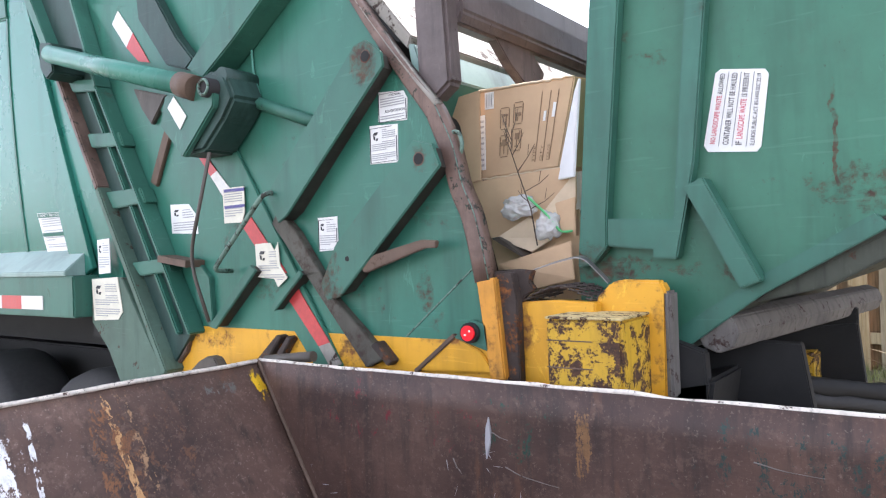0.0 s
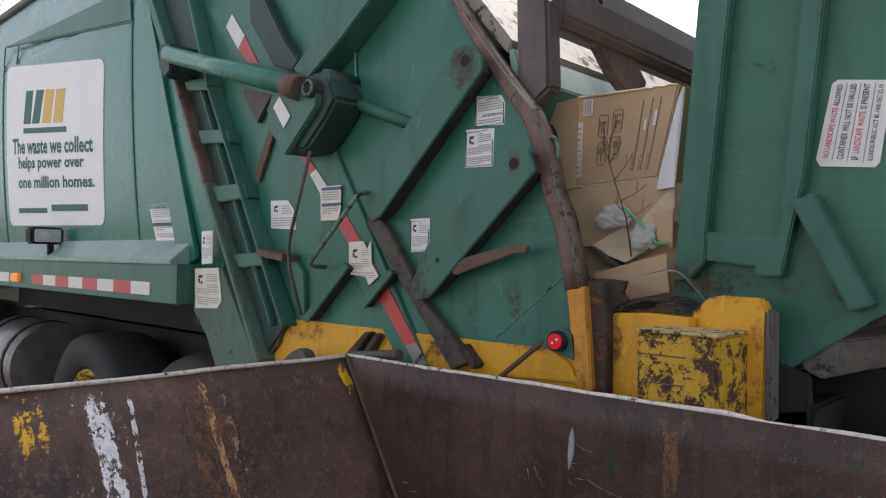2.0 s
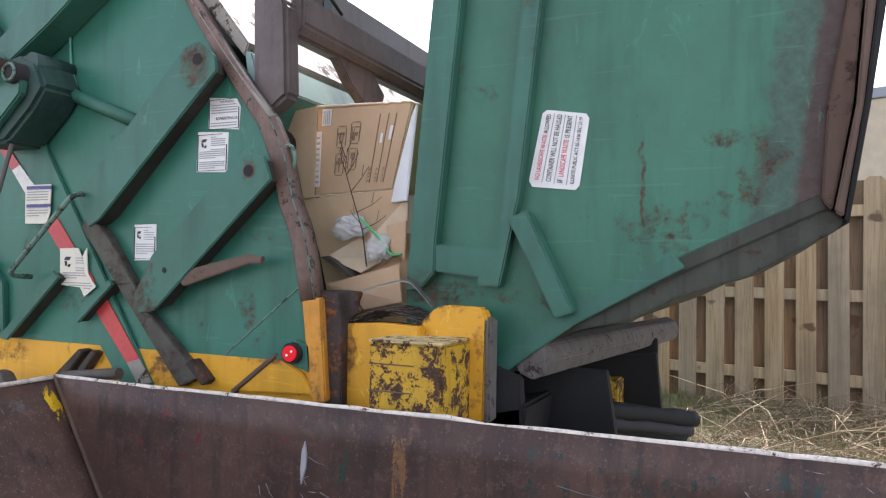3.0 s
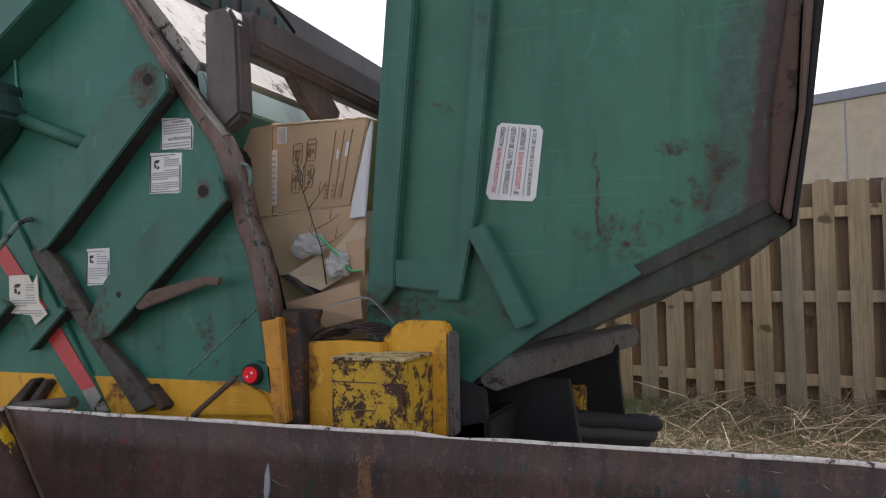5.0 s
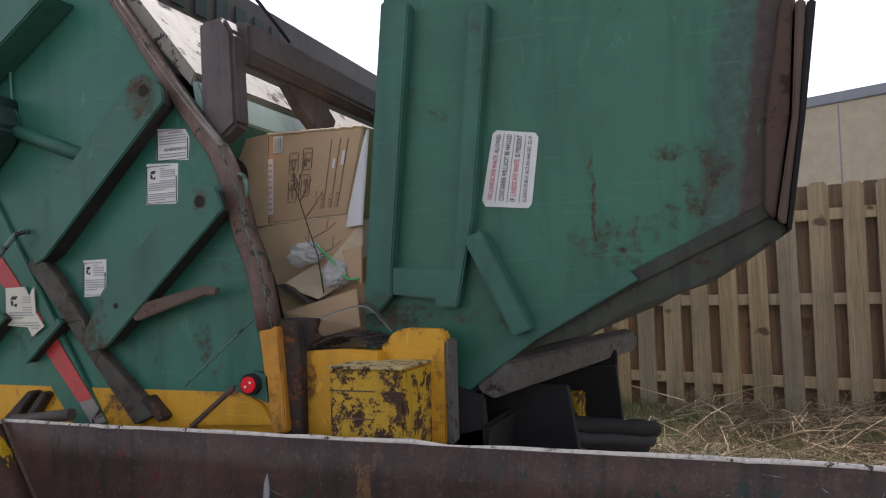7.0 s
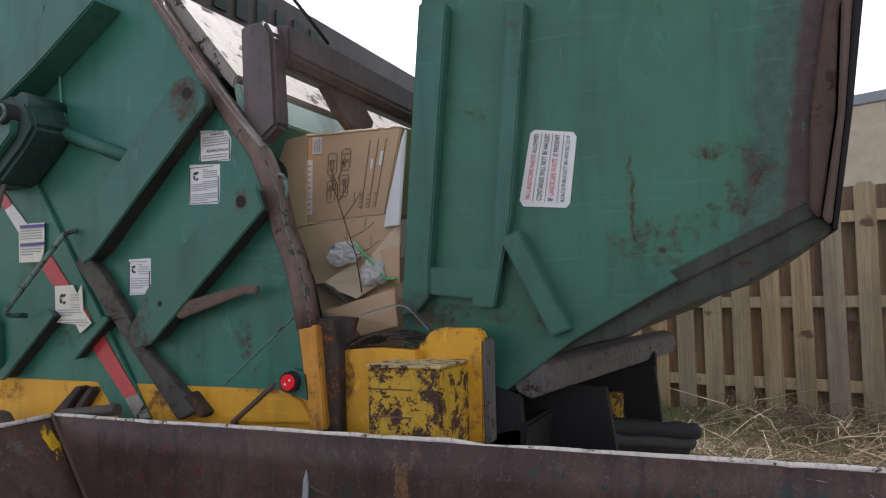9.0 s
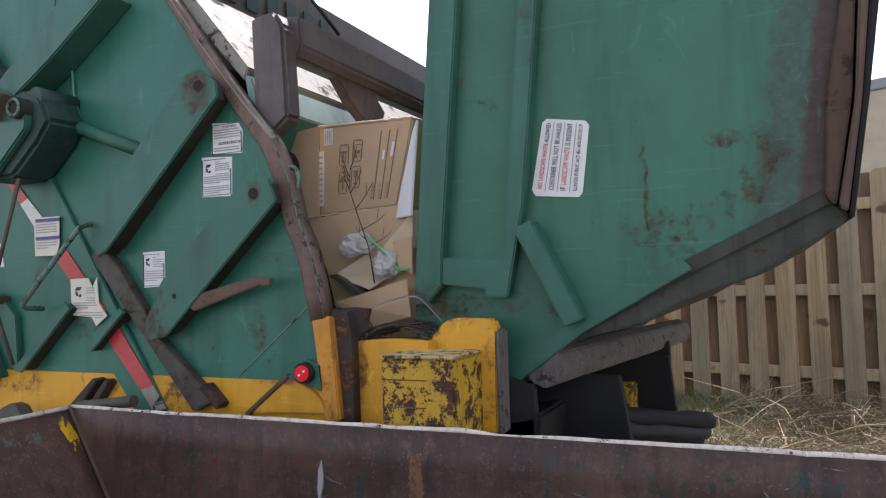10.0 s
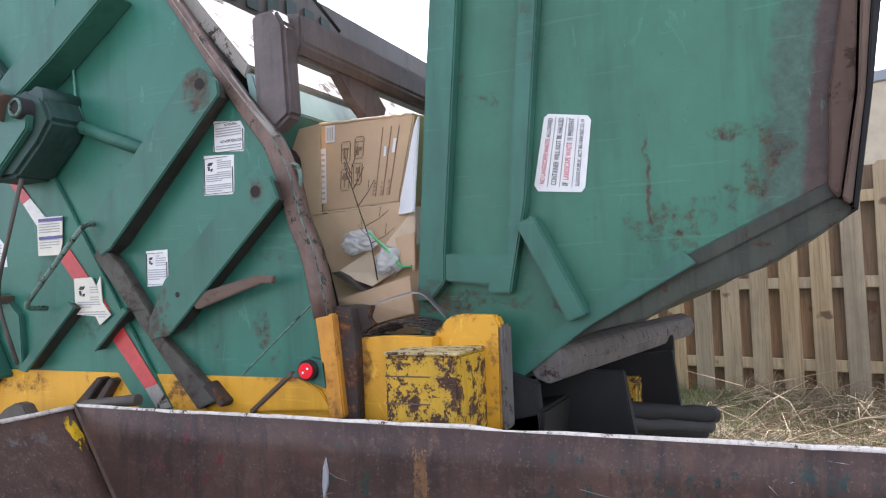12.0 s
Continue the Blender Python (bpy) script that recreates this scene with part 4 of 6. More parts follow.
part("knuckle", tube([(c[0], 1.63, c[1]), (c[0], Y, c[1])], 0.030, 16), DARK_GREEN, truck)
part("clevis_plate", slab([(-2.315, 2.180), (-2.190, 2.171), (-2.116, 2.201), (-2.044, 2.148), (-2.051, 2.105), (-2.222, 1.958), (-2.347, 2.079)], 1.60, 1.625, 0.005), GREEN_RIB, truck)
part("clevis_block", slab([(-2.156, 2.218), (-2.091, 2.234), (-2.021, 2.207), (-1.980, 2.127), (-2.032, 2.065), (-2.143, 1.973), (-2.298, 1.974)], 1.625, Y, 0.012), DARK_GREEN, truck, "blackish green clevis bracket")
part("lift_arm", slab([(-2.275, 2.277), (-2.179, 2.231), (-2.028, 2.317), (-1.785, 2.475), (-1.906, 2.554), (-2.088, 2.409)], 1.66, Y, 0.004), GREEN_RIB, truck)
part("arm_web", slab([(-2.666, 2.658), (-2.551, 2.622), (-2.411, 2.428), (-2.312, 2.327), (-2.357, 2.297), (-2.479, 2.334), (-2.575, 2.449), (-2.651, 2.538)], 1.715, Y, 0.006), DARK_GREEN, truck, "dark green bar beside the reflective tape")
part("rusted_bracket", slab([(-2.743, 2.295), (-2.523, 2.237), (-2.625, 2.138), (-2.686, 2.204)], 1.74, Y, 0.004), DARK_STEEL, truck)
part("rusted_bracket", strip((-2.528, 2.102), (-2.633, 1.912), 0.045, 1.745, Y, 0.003), RUSTY, truck, "rust-brown bracket beside the frame")
part("rusted_bracket", slab([(-2.364, 1.579), (-2.313, 1.566), (-2.328, 1.517), (-2.365, 1.523)], Y - 0.006, Y, 0.001), RUST_RED, truck)
part("brace_rod", tube([(-2.091, 1.740, 2.163), (-1.720, 1.745, 2.021)], 0.020, 10), GREEN_RIB, truck)
part("hose", tube([(-2.116, 1.752, 2.551), (-2.121, 1.752, 2.435), (-2.131, 1.752, 2.216)], 0.0045, 6), CYL_GREEN, truck)
part("hose", tube(bend([(-2.055, 1.752, 2.531), (-2.045, 1.752, 2.374), (-2.029, 1.752, 2.217), (-2.001, 1.752, 2.153)]), 0.0045, 6), CYL_GREEN, truck)
part("pull_rod", tube(bend([(-2.103, 1.620, 1.964), (-2.293, 1.660, 1.618), (-2.220, 1.680, 1.405)]), 0.0065, 8), DARK_STEEL, truck)
part("rod_bracket", strip((-2.518, 1.627), (-2.344, 1.604), 0.025, 1.68, Y, 0.002), RUSTY, truck)
part("grab_handle", tube(bend([(-1.901, 1.740, 1.821), (-1.889, 1.660, 1.820), (-2.161, 1.660, 1.579), (-2.163, 1.740, 1.575)]), 0.008, 10), CHIPPED, truck, "bent grab handle with worn green paint")
part("edge_hook", tube(bend([(-1.251, 1.750, 1.929), (-1.211, 1.760, 1.939), (-1.198, 1.760, 1.900), (-1.225, 1.770, 1.851)]), 0.006, 8), CHIPPED, truck)

# diagonal reflective tape on the hopper
for pts, m in (([(-2.885, 2.579), (-2.840, 2.623), (-2.738, 2.513), (-2.786, 2.465)], TAPE_WHITE), ([(-2.786, 2.465), (-2.738, 2.513), (-2.629, 2.378), (-2.704, 2.396)], TAPE_RED), ([(-2.293, 2.134), (-2.256, 2.167), (-2.188, 2.091), (-2.227, 2.052)], TAPE_WHITE),
               ([(-2.336, 1.982), (-2.286, 1.976), (-2.238, 1.927), (-2.273, 1.910)], TAPE_RED), ([(-2.273, 1.910), (-2.238, 1.927), (-2.153, 1.845), (-2.122, 1.783), (-2.180, 1.803)], TAPE_WHITE),
               ([(-2.123, 1.743), (-2.061, 1.755), (-1.892, 1.565), (-1.961, 1.565)], TAPE_RED), ([(-1.909, 1.503), (-1.850, 1.525), (-1.709, 1.350), (-1.757, 1.336)], TAPE_RED),
               ([(-1.757, 1.336), (-1.709, 1.350), (-1.660, 1.287), (-1.708, 1.272)], PEELED)):
    y = 1.598 if m is TAPE_WHITE and pts[0][1] < 2.4 and pts[0][1] > 2.1 else Y - 0.014
    part("reflective_tape", slab(pts, y - 0.002, y + 0.001, 0), m, truck)

# labels on the hopper
decal([(-1.492, 1.998), (-1.385, 1.990), (-1.381, 2.052), (-1.395, 2.075), (-1.489, 2.084)], truck, Y, 5, words=[("WARNING", 0.36, 0.80, 0.80, 0.88), ("ADVERTENCIA", 0.24, 0.93, 0.31, 0.40)], border=True)
decal([(-1.529, 1.879), (-1.422, 1.875), (-1.420, 1.984), (-1.527, 1.991)], truck, Y, 8, mark=True, border=True)
decal([(-1.753, 1.630), (-1.695, 1.632), (-1.671, 1.645), (-1.672, 1.735), (-1.756, 1.734)], truck, Y, 6, mark=True, border=True)
decal([(-2.033, 1.553), (-1.948, 1.547), (-1.930, 1.520), (-1.884, 1.550), (-1.918, 1.589), (-1.925, 1.666), (-1.943, 1.637), (-1.961, 1.665), (-2.038, 1.663)], truck, Y - 0.019, 8, PAPER_CREAM, mark=True)
lab = decal([(-2.197, 1.740), (-2.101, 1.739), (-2.087, 1.773), (-2.087, 1.860), (-2.202, 1.861)], truck, Y - 0.019, 6, PAPER_CREAM)
q = [(-2.191, 1.739, 1.739), (-2.082, 1.739, 1.741), (-2.081, 1.739, 1.859), (-2.195, 1.739, 1.860)]
part("heading", patch(q, 0.02, 0.98, 0.88, 0.97), INK_PURPLE, lab)
part("heading", patch(q, 0.02, 0.98, 0.42, 0.50), INK_PURPLE, lab)
decal([(-2.538, 1.720), (-2.375, 1.712), (-2.385, 1.781), (-2.430, 1.824), (-2.544, 1.828)], truck, Y, 5, mark=True)
decal([(-3.033, 1.573), (-2.944, 1.578), (-2.946, 1.718), (-3.040, 1.715)], truck, Y - 0.022, 6, mark=True)
decal([(-3.081, 1.381), (-2.897, 1.389), (-2.862, 1.420), (-2.893, 1.560), (-3.093, 1.552)], truck, Y - 0.022, 8, PAPER_CREAM, mark=True)

# round tail lamp on the hopper side
c = (-1.177, 1.401)
lamp = part("tail_lamp", tube([(c[0], Y - 0.035, c[1]), (c[0], Y, c[1])], 0.027, 24), BLACK, truck, "round red tail lamp")
part("lens", tube([(c[0], Y - 0.042, c[1]), (c[0], Y - 0.03, c[1])], 0.020, 24), LAMP_RED, lamp)
for dx, dz in ((-0.006, -0.004), (0.008, 0.006)):
    part("bulb", tube([(c[0] + dx, Y - 0.044, c[1] + dz), (c[0] + dx, Y - 0.04, c[1] + dz)], 0.003, 8), PAPER, lamp)

# upper rear: cross panel, name plate, lifting frame
ya, yb = Y + 0.03, FAR - 0.03
part("cross_panel", slab([(-1.66, 2.49), (-1.62, 2.52), (-1.385, 2.235), (-1.40, 2.20)], ya, yb, 0.004), PEELED, truck, "white paint peeling off the cross panel")
part("cross_beam", slab([(-1.40, 2.215), (-1.375, 2.21), (-1.345, 2.125), (-1.38, 2.10)], ya, yb, 0.004), PALE_GREEN, truck)
part("cross_beam", slab([(-1.38, 2.12), (-1.345, 2.12), (-1.40, 2.00), (-1.50, 2.02)], ya, yb, 0.004), GREEN_RIB, truck)
part("name_plate", slab([(-1.72, 2.50), (-1.66, 2.50), (-1.66, 2.72), (-1.72, 2.72)], ya, yb, 0.004), DARK_STEEL, truck, "dark header plate with worn lettering")
for k in range(7):
    part("letter_bar", block((-1.658, Y + 0.14 + k * 0.11, 2.56), (-1.654, Y + 0.20 + k * 0.11, 2.66), 0), DARK_GREEN, truck)
for y in (1.93, 2.10):
    part("top_lamp", tube([(-1.66, y, 2.735), (-1.64, y, 2.735)], 0.022, 14), LAMP_RED, truck)
for k in range(10):
    y0 = Y + 0.25 + k * 0.21
    part("reflective_tape", block((-1.425, y0, 1.965), (-1.415, y0 + 0.2, 2.005), 0), (TAPE_RED, TAPE_WHITE)[k % 2], truck)
for y in (Y + 0.62, Y + 1.7):
    hl = part("hopper_lamp", block((-1.43, y - 0.075, 1.935), (-1.38, y + 0.075, 2.015), 0.012), BLACK, truck)
    part("lens", block((-1.385, y - 0.055, 1.95), (-1.372, y + 0.055, 2.0), 0.006), LAMP_RED, hl)
frame_y = Y + 0.02
part("lift_frame", slab([(-1.369, 2.369), (-1.287, 2.376), (-1.258, 2.330), (-1.246, 2.078), (-1.308, 2.034), (-1.360, 2.082)], frame_y, frame_y + 0.065, 0.01), LIFT, truck, "brown steel lifting frame post")
part("lift_frame", slab([(-1.31, 2.255), (-1.252, 2.250), (-1.236, 2.285), (-1.240, 2.37), (-1.30, 2.38)], frame_y + 0.055, FAR - 0.05, 0.008), LIFT, truck, "brown steel lifting frame beam")
part("lift_frame_brace", prism([(2.02, 2.27), (2.24, 2.27), (2.34, 2.20), (2.30, 2.13), (2.24, 2.125), (2.12, 2.19)], -1.29, -1.255, 0.004), LIFT, truck, "brown steel gusset under the lifting beam")
part("hinge_lug", block((-1.32, 2.25, 2.06), (-1.25, 2.34, 2.14), 0.01), LIFT, truck)
part("cable", tube([(-1.40, 2.2, 2.75), (-1.34, 2.0, 2.52), (-1.28, 2.1, 2.40)], 0.006, 6), BLACK, truck)
part("shaft_end", tube([(-1.27, Y + 1.15, 2.18), (-1.27, Y + 1.3, 2.18)], 0.06, 14), BLACK, truck)
part("roller", tube([(-1.40, Y + 0.10, 1.97), (-1.40, Y + 0.20, 1.97)], 0.06, 16), BLACK, truck)

# yellow rear corner: plates, box step, mesh and strap
part("sill_plate", slab([(-1.070, 1.478), (-0.957, 1.484), (-0.847, 1.480), (-0.856, 1.271), (-1.070, 1.260)], Y + 0.03, Y + 0.07, 0.004), YELLOW, truck, "yellow sill plate with orange rust")
part("side_ear", slab([(-0.882, 1.468), (-0.825, 1.525), (-0.798, 1.533), (-0.700, 1.530), (-0.687, 1.505), (-0.692, 1.255), (-0.892, 1.244)], Y + 0.07, Y + 0.11, 0.006), YELLOW, truck, "yellow rounded steel ear")
part("ear_edge", strip((-0.685, 1.506), (-0.685, 1.255), 0.016, Y + 0.068, Y + 0.122, 0.006), BUMPER, truck)
part("box_step", block((-0.915, 1.665, 1.20), (-0.730, 1.84, 1.451), 0.006), YELLOW_WORN, truck, "chipped yellow box step")
for z in (1.402, 1.340):
    part("step_joint", block((-0.914, 1.663, z - 0.0015), (-0.80, 1.70, z + 0.0015), 0.0005), RUSTY, truck)
part("step_plate", block((-0.917, 1.662, 1.451), (-0.728, 1.845, 1.457), 0.002), STEP_TOP, truck, "worn pale top of the box step")
bm = bmesh.new()
for row in range(5):
    for flip in (1, -1):
        pts = []
        for k in range(17):
            u = k / 16
            pts.append((-1.045 + 0.185 * u, Y + 0.05 + row * 0.034 + flip * 0.017 * (1 if k % 2 else -1), 1.484 + 0.034 * math.sin(math.pi * u) + 0.006 * noise.noise((u * 5, row, 1)) + 0.0016 * flip))
        tube(pts, 0.0028, 5, bm)
part("wire_mesh", bm, MESH_WIRE, truck, "expanded metal mesh")
sp = bend([(-1.032, 1.820, 1.556), (-0.966, 1.820, 1.576), (-0.900, 1.840, 1.591), (-0.866, 1.860, 1.548), (-0.841, 1.860, 1.522)], 6)
bm = bmesh.new()
rows_ = [[bm.verts.new(Vector(p) + Vector((0, e, f))) for e, f in ((-0.009, 0), (0.009, 0.004), (0.009, 0.007), (-0.009, 0.003))] for p in sp]
for a, b in zip(rows_, rows_[1:]):
    for k in range(4):
        bm.faces.new((a[k], a[(k + 1) % 4], b[(k + 1) % 4], b[k]))
bmesh.ops.recalc_face_normals(bm, faces=bm.faces)
part("strap", bm, TANK, truck, "bent steel strap")
part("rust_plate", slab([(-1.125, 1.562), (-1.060, 1.564), (-1.012, 1.560), (-1.024, 1.530), (-1.008, 1.512), (-1.040, 1.494), (-1.048, 1.478), (-1.115, 1.485)], Y + 0.025, Y + 0.045, 0.003), SCORCHED, truck)

# rear bumper beam, hoses and black plates that keep the underside dark
def beam(p, q, r, bm=None):
    return tube([p, q], r, 8, bm)


bm = beam((-0.607, 1.94, 1.402), (-0.455, 3.35, 1.385), 0.052)
for f in bm.faces:
    f.smooth = False
soften(bm, 0.004)
part("rubber_bumper", bm, BUMPER, truck, "grey octagonal rubber bumper beam")
part("bumper_bracket", slab([(-0.80, 1.10), (-0.42, 1.10), (-0.46, 1.36), (-0.62, 1.36), (-0.78, 1.30)], 2.12, 2.16, 0.003), BLACK, truck)
part("bumper_bracket", slab([(-0.80, 0.95), (-0.36, 0.95), (-0.40, 1.36), (-0.58, 1.34), (-0.78, 1.25)], 2.62, 2.66, 0.003), BLACK, truck)
part("tail_beam", slab([(-0.95, 0.90), (-0.66, 0.90), (-0.60, 1.30), (-0.95, 1.22)], Y + 0.12, FAR - 0.12, 0.01), BLACK, truck, "black tail beam in shadow")
# Black plate added to fill the dark space under the dumpster.
part("tail_skirt", block((-1.05, 2.95, 0.15), (-0.44, 2.99, 1.38), 0.004), BLACK, truck)
for p, q, r, m in (((-0.60, 2.30, 1.225), (-0.28, 2.62, 1.160), 0.030, BLACK), ((-0.60, 2.27, 1.195), (-0.29, 2.60, 1.128), 0.020, RUBBER), ((-0.62, 2.32, 1.185), (-0.31, 2.60, 1.110), 0.024, BLACK)):
    bm = tube([Vector(p).lerp(Vector(q), k / 18) for k in range(19)], r, 12, None, r * 0.86)
    for v in bm.verts:
        v.co += Vector((0.3, 0.4, 1.0)) * (0.004 * noise.noise(v.co * 14) + 0.005 * noise.noise(v.co * 60))
    part("guard_tube", bm, m, truck, "crumpled black rubber guard")
part("guard_bracket", block((-0.62, 2.5, 0.9), (-0.50, 2.62, 1.28), 0.006), YELLOW_WORN, truck)
# Black plate carried far enough right to close a bright slit of ground.
part("sill_back", slab([(-0.96, 1.0), (-0.60, 1.0), (-0.62, 1.36), (-0.74, 1.40), (-0.96, 1.48)], Y + 0.12, Y + 0.16, 0.004), BLACK, truck)

# ---------------------------------------------------------------- the dumpster being tipped
CY, CW = 1.95, 1.95           # near side and width
box_t = thing("dumpster", "tipped green steel dumpster with rusty rim hanging over the truck's hopper", "dumpster")
SIDE = [(-0.96, 1.40), (-0.80, 1.335), (-0.711, 1.391), (-0.512, 1.519), (-0.26, 1.657), (0.04, 1.80), (0.05, 2.015), (0.088, 2.263), (0.20, 3.15), (-0.82, 3.25), (-0.889, 2.42), (-0.966, 1.575)]
for y in (CY, CY + CW - 0.02):
    part("side_wall", slab(SIDE, y, y + 0.02, 0.003), GREEN_BOX, box_t, "scratched green dumpster side")
part("bottom_plate", slab([(-0.80, 1.335), (-0.711, 1.391), (-0.512, 1.519), (-0.26, 1.657), (0.04, 1.80), (0.06, 1.775), (-0.24, 1.63), (-0.50, 1.492), (-0.70, 1.362), (-0.78, 1.31)], CY - 0.004, CY + CW + 0.004, 0.003), DIRTY, box_t)
part("back_plate", slab([(0.04, 1.80), (0.05, 2.015), (0.088, 2.263), (0.20, 3.15), (0.23, 3.15), (0.12, 2.263), (0.08, 2.015), (0.07, 1.80)], CY + 0.02, CY + CW - 0.02, 0.003), RUSTY, box_t)
part("top_plate", slab([(-0.82, 3.25), (0.20, 3.15), (0.20, 3.17), (-0.82, 3.27)], CY, CY + CW, 0.003), GREEN_BOX, box_t)
part("rim_channel", slab([(0.083, 2.242), (0.108, 2.238), (0.089, 1.984), (0.050, 1.759), (0.030, 1.783), (0.041, 1.989)], CY - 0.03, CY + CW + 0.03, 0.004), RUST_LIGHT, box_t, "rusted rim channel")
part("rim_channel", slab([(0.113, 2.234), (0.133, 2.231), (0.107, 1.980), (0.071, 1.745), (0.054, 1.758), (0.094, 1.981)], CY - 0.04, CY + CW + 0.04, 0.004), RUSTY, box_t)
part("lid_edge", slab([(0.135, 2.230), (0.153, 2.228), (0.120, 1.979), (0.081, 1.730), (0.073, 1.738), (0.109, 1.980)], CY - 0.04, CY + CW + 0.04, 0.004), BLACK, box_t, "dark lid folded behind the rim")
part("under_rib", slab([(0.030, 1.781), (0.078, 1.740), (0.064, 1.721), (-0.110, 1.618), (-0.265, 1.564), (-0.367, 1.508), (-0.522, 1.472), (-0.543, 1.493), (-0.270, 1.628), (-0.115, 1.703)], CY + 0.006, CY + CW, 0.004), DIRTY, box_t, "dirty underside plate")
part("edge_angle", slab([(-0.735, 1.384), (-0.519, 1.527), (-0.272, 1.666), (-0.244, 1.636), (-0.499, 1.493), (-0.690, 1.353)], CY - 0.02, CY + 0.0, 0.003), GREEN_RIB, box_t, "green bottom edge angle")
part("edge_channel", slab([(-0.879, 2.391), (-0.798, 2.378), (-0.864, 1.685), (-0.866, 1.612), (-0.902, 1.571), (-0.949, 1.560), (-0.916, 1.971)], CY - 0.04, CY, 0.004), GREEN_RIB, box_t)
part("post_channel", slab([(-0.633, 2.351), (-0.582, 2.343), (-0.638, 1.806), (-0.686, 1.578), (-0.747, 1.581), (-0.746, 1.604), (-0.692, 1.680), (-0.666, 1.993)], CY - 0.04, CY, 0.004), GREEN_RIB, box_t)
part("post_base", slab([(-0.867, 1.686), (-0.694, 1.675), (-0.696, 1.598), (-0.748, 1.601), (-0.868, 1.615)], CY - 0.035, CY, 0.004), GREEN_RIB, box_t)
part("brace", slab([(-0.661, 1.749), (-0.613, 1.769), (-0.491, 1.526), (-0.538, 1.507)], CY - 0.06, CY, 0.004), GREEN_RIB, box_t, "diagonal green brace bar")
stq = [(-0.624, 1.947, 1.841), (-0.495, 1.947, 1.825), (-0.473, 1.947, 2.006), (-0.588, 1.947, 2.024)]
pl = part("notice_label", slab([(-0.615, 1.832), (-0.505, 1.821), (-0.495, 1.832), (-0.473, 1.996), (-0.481, 2.008), (-0.579, 2.024), (-0.591, 2.016), (-0.624, 1.848)], CY - 0.003, CY, 0), PAPER, box_t, "white rounded notice label")
LQ = [(p[0], CY - 0.003, p[2]) for p in stq]
lettering("NO LANDSCAPE WASTE", LQ, 0.09, 0.19, 0.06, 0.67, INK_RED, pl, 0.01, True)
lettering("ALLOWED", LQ, 0.09, 0.19, 0.69, 0.95, INK, pl, 0.01, True)
lettering("CONTAINER WILL NOT BE HAULED", LQ, 0.32, 0.43, 0.05, 0.96, INK, pl, 0.01, True)
lettering("IF", LQ, 0.55, 0.66, 0.05, 0.10, INK, pl, 0.01, True)
lettering("LANDSCAPE WASTE", LQ, 0.55, 0.66, 0.13, 0.63, INK_RED, pl, 0.01, True)
lettering("IS PRESENT", LQ, 0.55, 0.66, 0.66, 0.96, INK, pl, 0.01, True)
lettering("ILLINOIS PUBLIC ACT 85-1430 SEC 22.19", LQ, 0.80, 0.88, 0.05, 0.95, INK, pl, 0.012, True)
for u in (0.25, 0.49, 0.735):
    part("rule_line", patch(LQ, u, u + 0.008, 0.03, 0.97), INK_GREY, pl)

# ---------------------------------------------------------------- rubbish in the hopper


def sheet(corners, thick, material, name, label, category):
    """A stiff sheet of card with rounded edges."""
    bm = bmesh.new()
    c = [Vector(p) for p in corners]
    nrm = (c[1] - c[0]).cross(c[3] - c[0]).normalized() * thick
    f = [bm.verts.new(p) for p in c]
    b = [bm.verts.new(p + nrm) for p in c]
    bm.faces.new(f)
    bm.faces.new(b[::-1])
    for i in range(4):
        bm.faces.new((f[i], b[i], b[(i + 1) % 4], f[(i + 1) % 4]))
    bmesh.ops.recalc_face_normals(bm, faces=bm.faces)
    soften(bm, thick * 0.2)
    return tagged(part(name, bm, material), label, category)


# large carton: front face, side return and lower flap
fq = [(-1.314, 2.020, 1.832), (-1.050, 2.020, 1.844), (-0.991, 2.020, 2.092), (-1.311, 2.020, 2.099)]
carton = thing("cardboard_box", "large brown cardboard carton with printed handling marks, crushed in the hopper", "cardboard box")
bm = bmesh.new()
back = [Vector(p) + Vector((0.02, 0.30, 0.02)) for p in fq]
fv, bv = [bm.verts.new(p) for p in fq], [bm.verts.new(p) for p in back]
bm.faces.new(fv)
bm.faces.new(bv[::-1])
for i in range(4):
    bm.faces.new((fv[i], bv[i], bv[(i + 1) % 4], fv[(i + 1) % 4]))
bmesh.ops.recalc_face_normals(bm, faces=bm.faces)
soften(bm, 0.004)
part("front", bm, CARD, carton)
part("side", slab([(p[0], p[2]) for p in ((-1.435, 1.985, 2.077), (-1.287, 1.985, 2.093), (-1.291, 1.985, 1.825), (-1.337, 1.985, 1.820), (-1.382, 1.985, 1.937))], 1.982, 1.988, 0.001), CARD, carton)
part("lower_flap", slab([(p[0], p[2]) for p in ((-1.341, 1.990, 1.821), (-1.019, 1.990, 1.839), (-0.993, 1.990, 1.769), (-1.059, 1.990, 1.629), (-1.266, 1.990, 1.650))], 1.99, 1.996, 0.001), CARD, carton)
FQ = [(p[0], p[1] - 0.002, p[2]) for p in fq]
part("shipping_label", patch(FQ, 0.00, 0.07, 0.1, 0.72), PAPER, carton)
part("shipping_label", patch(FQ, 0.07, 0.17, 0.78, 0.97), PAPER, carton)
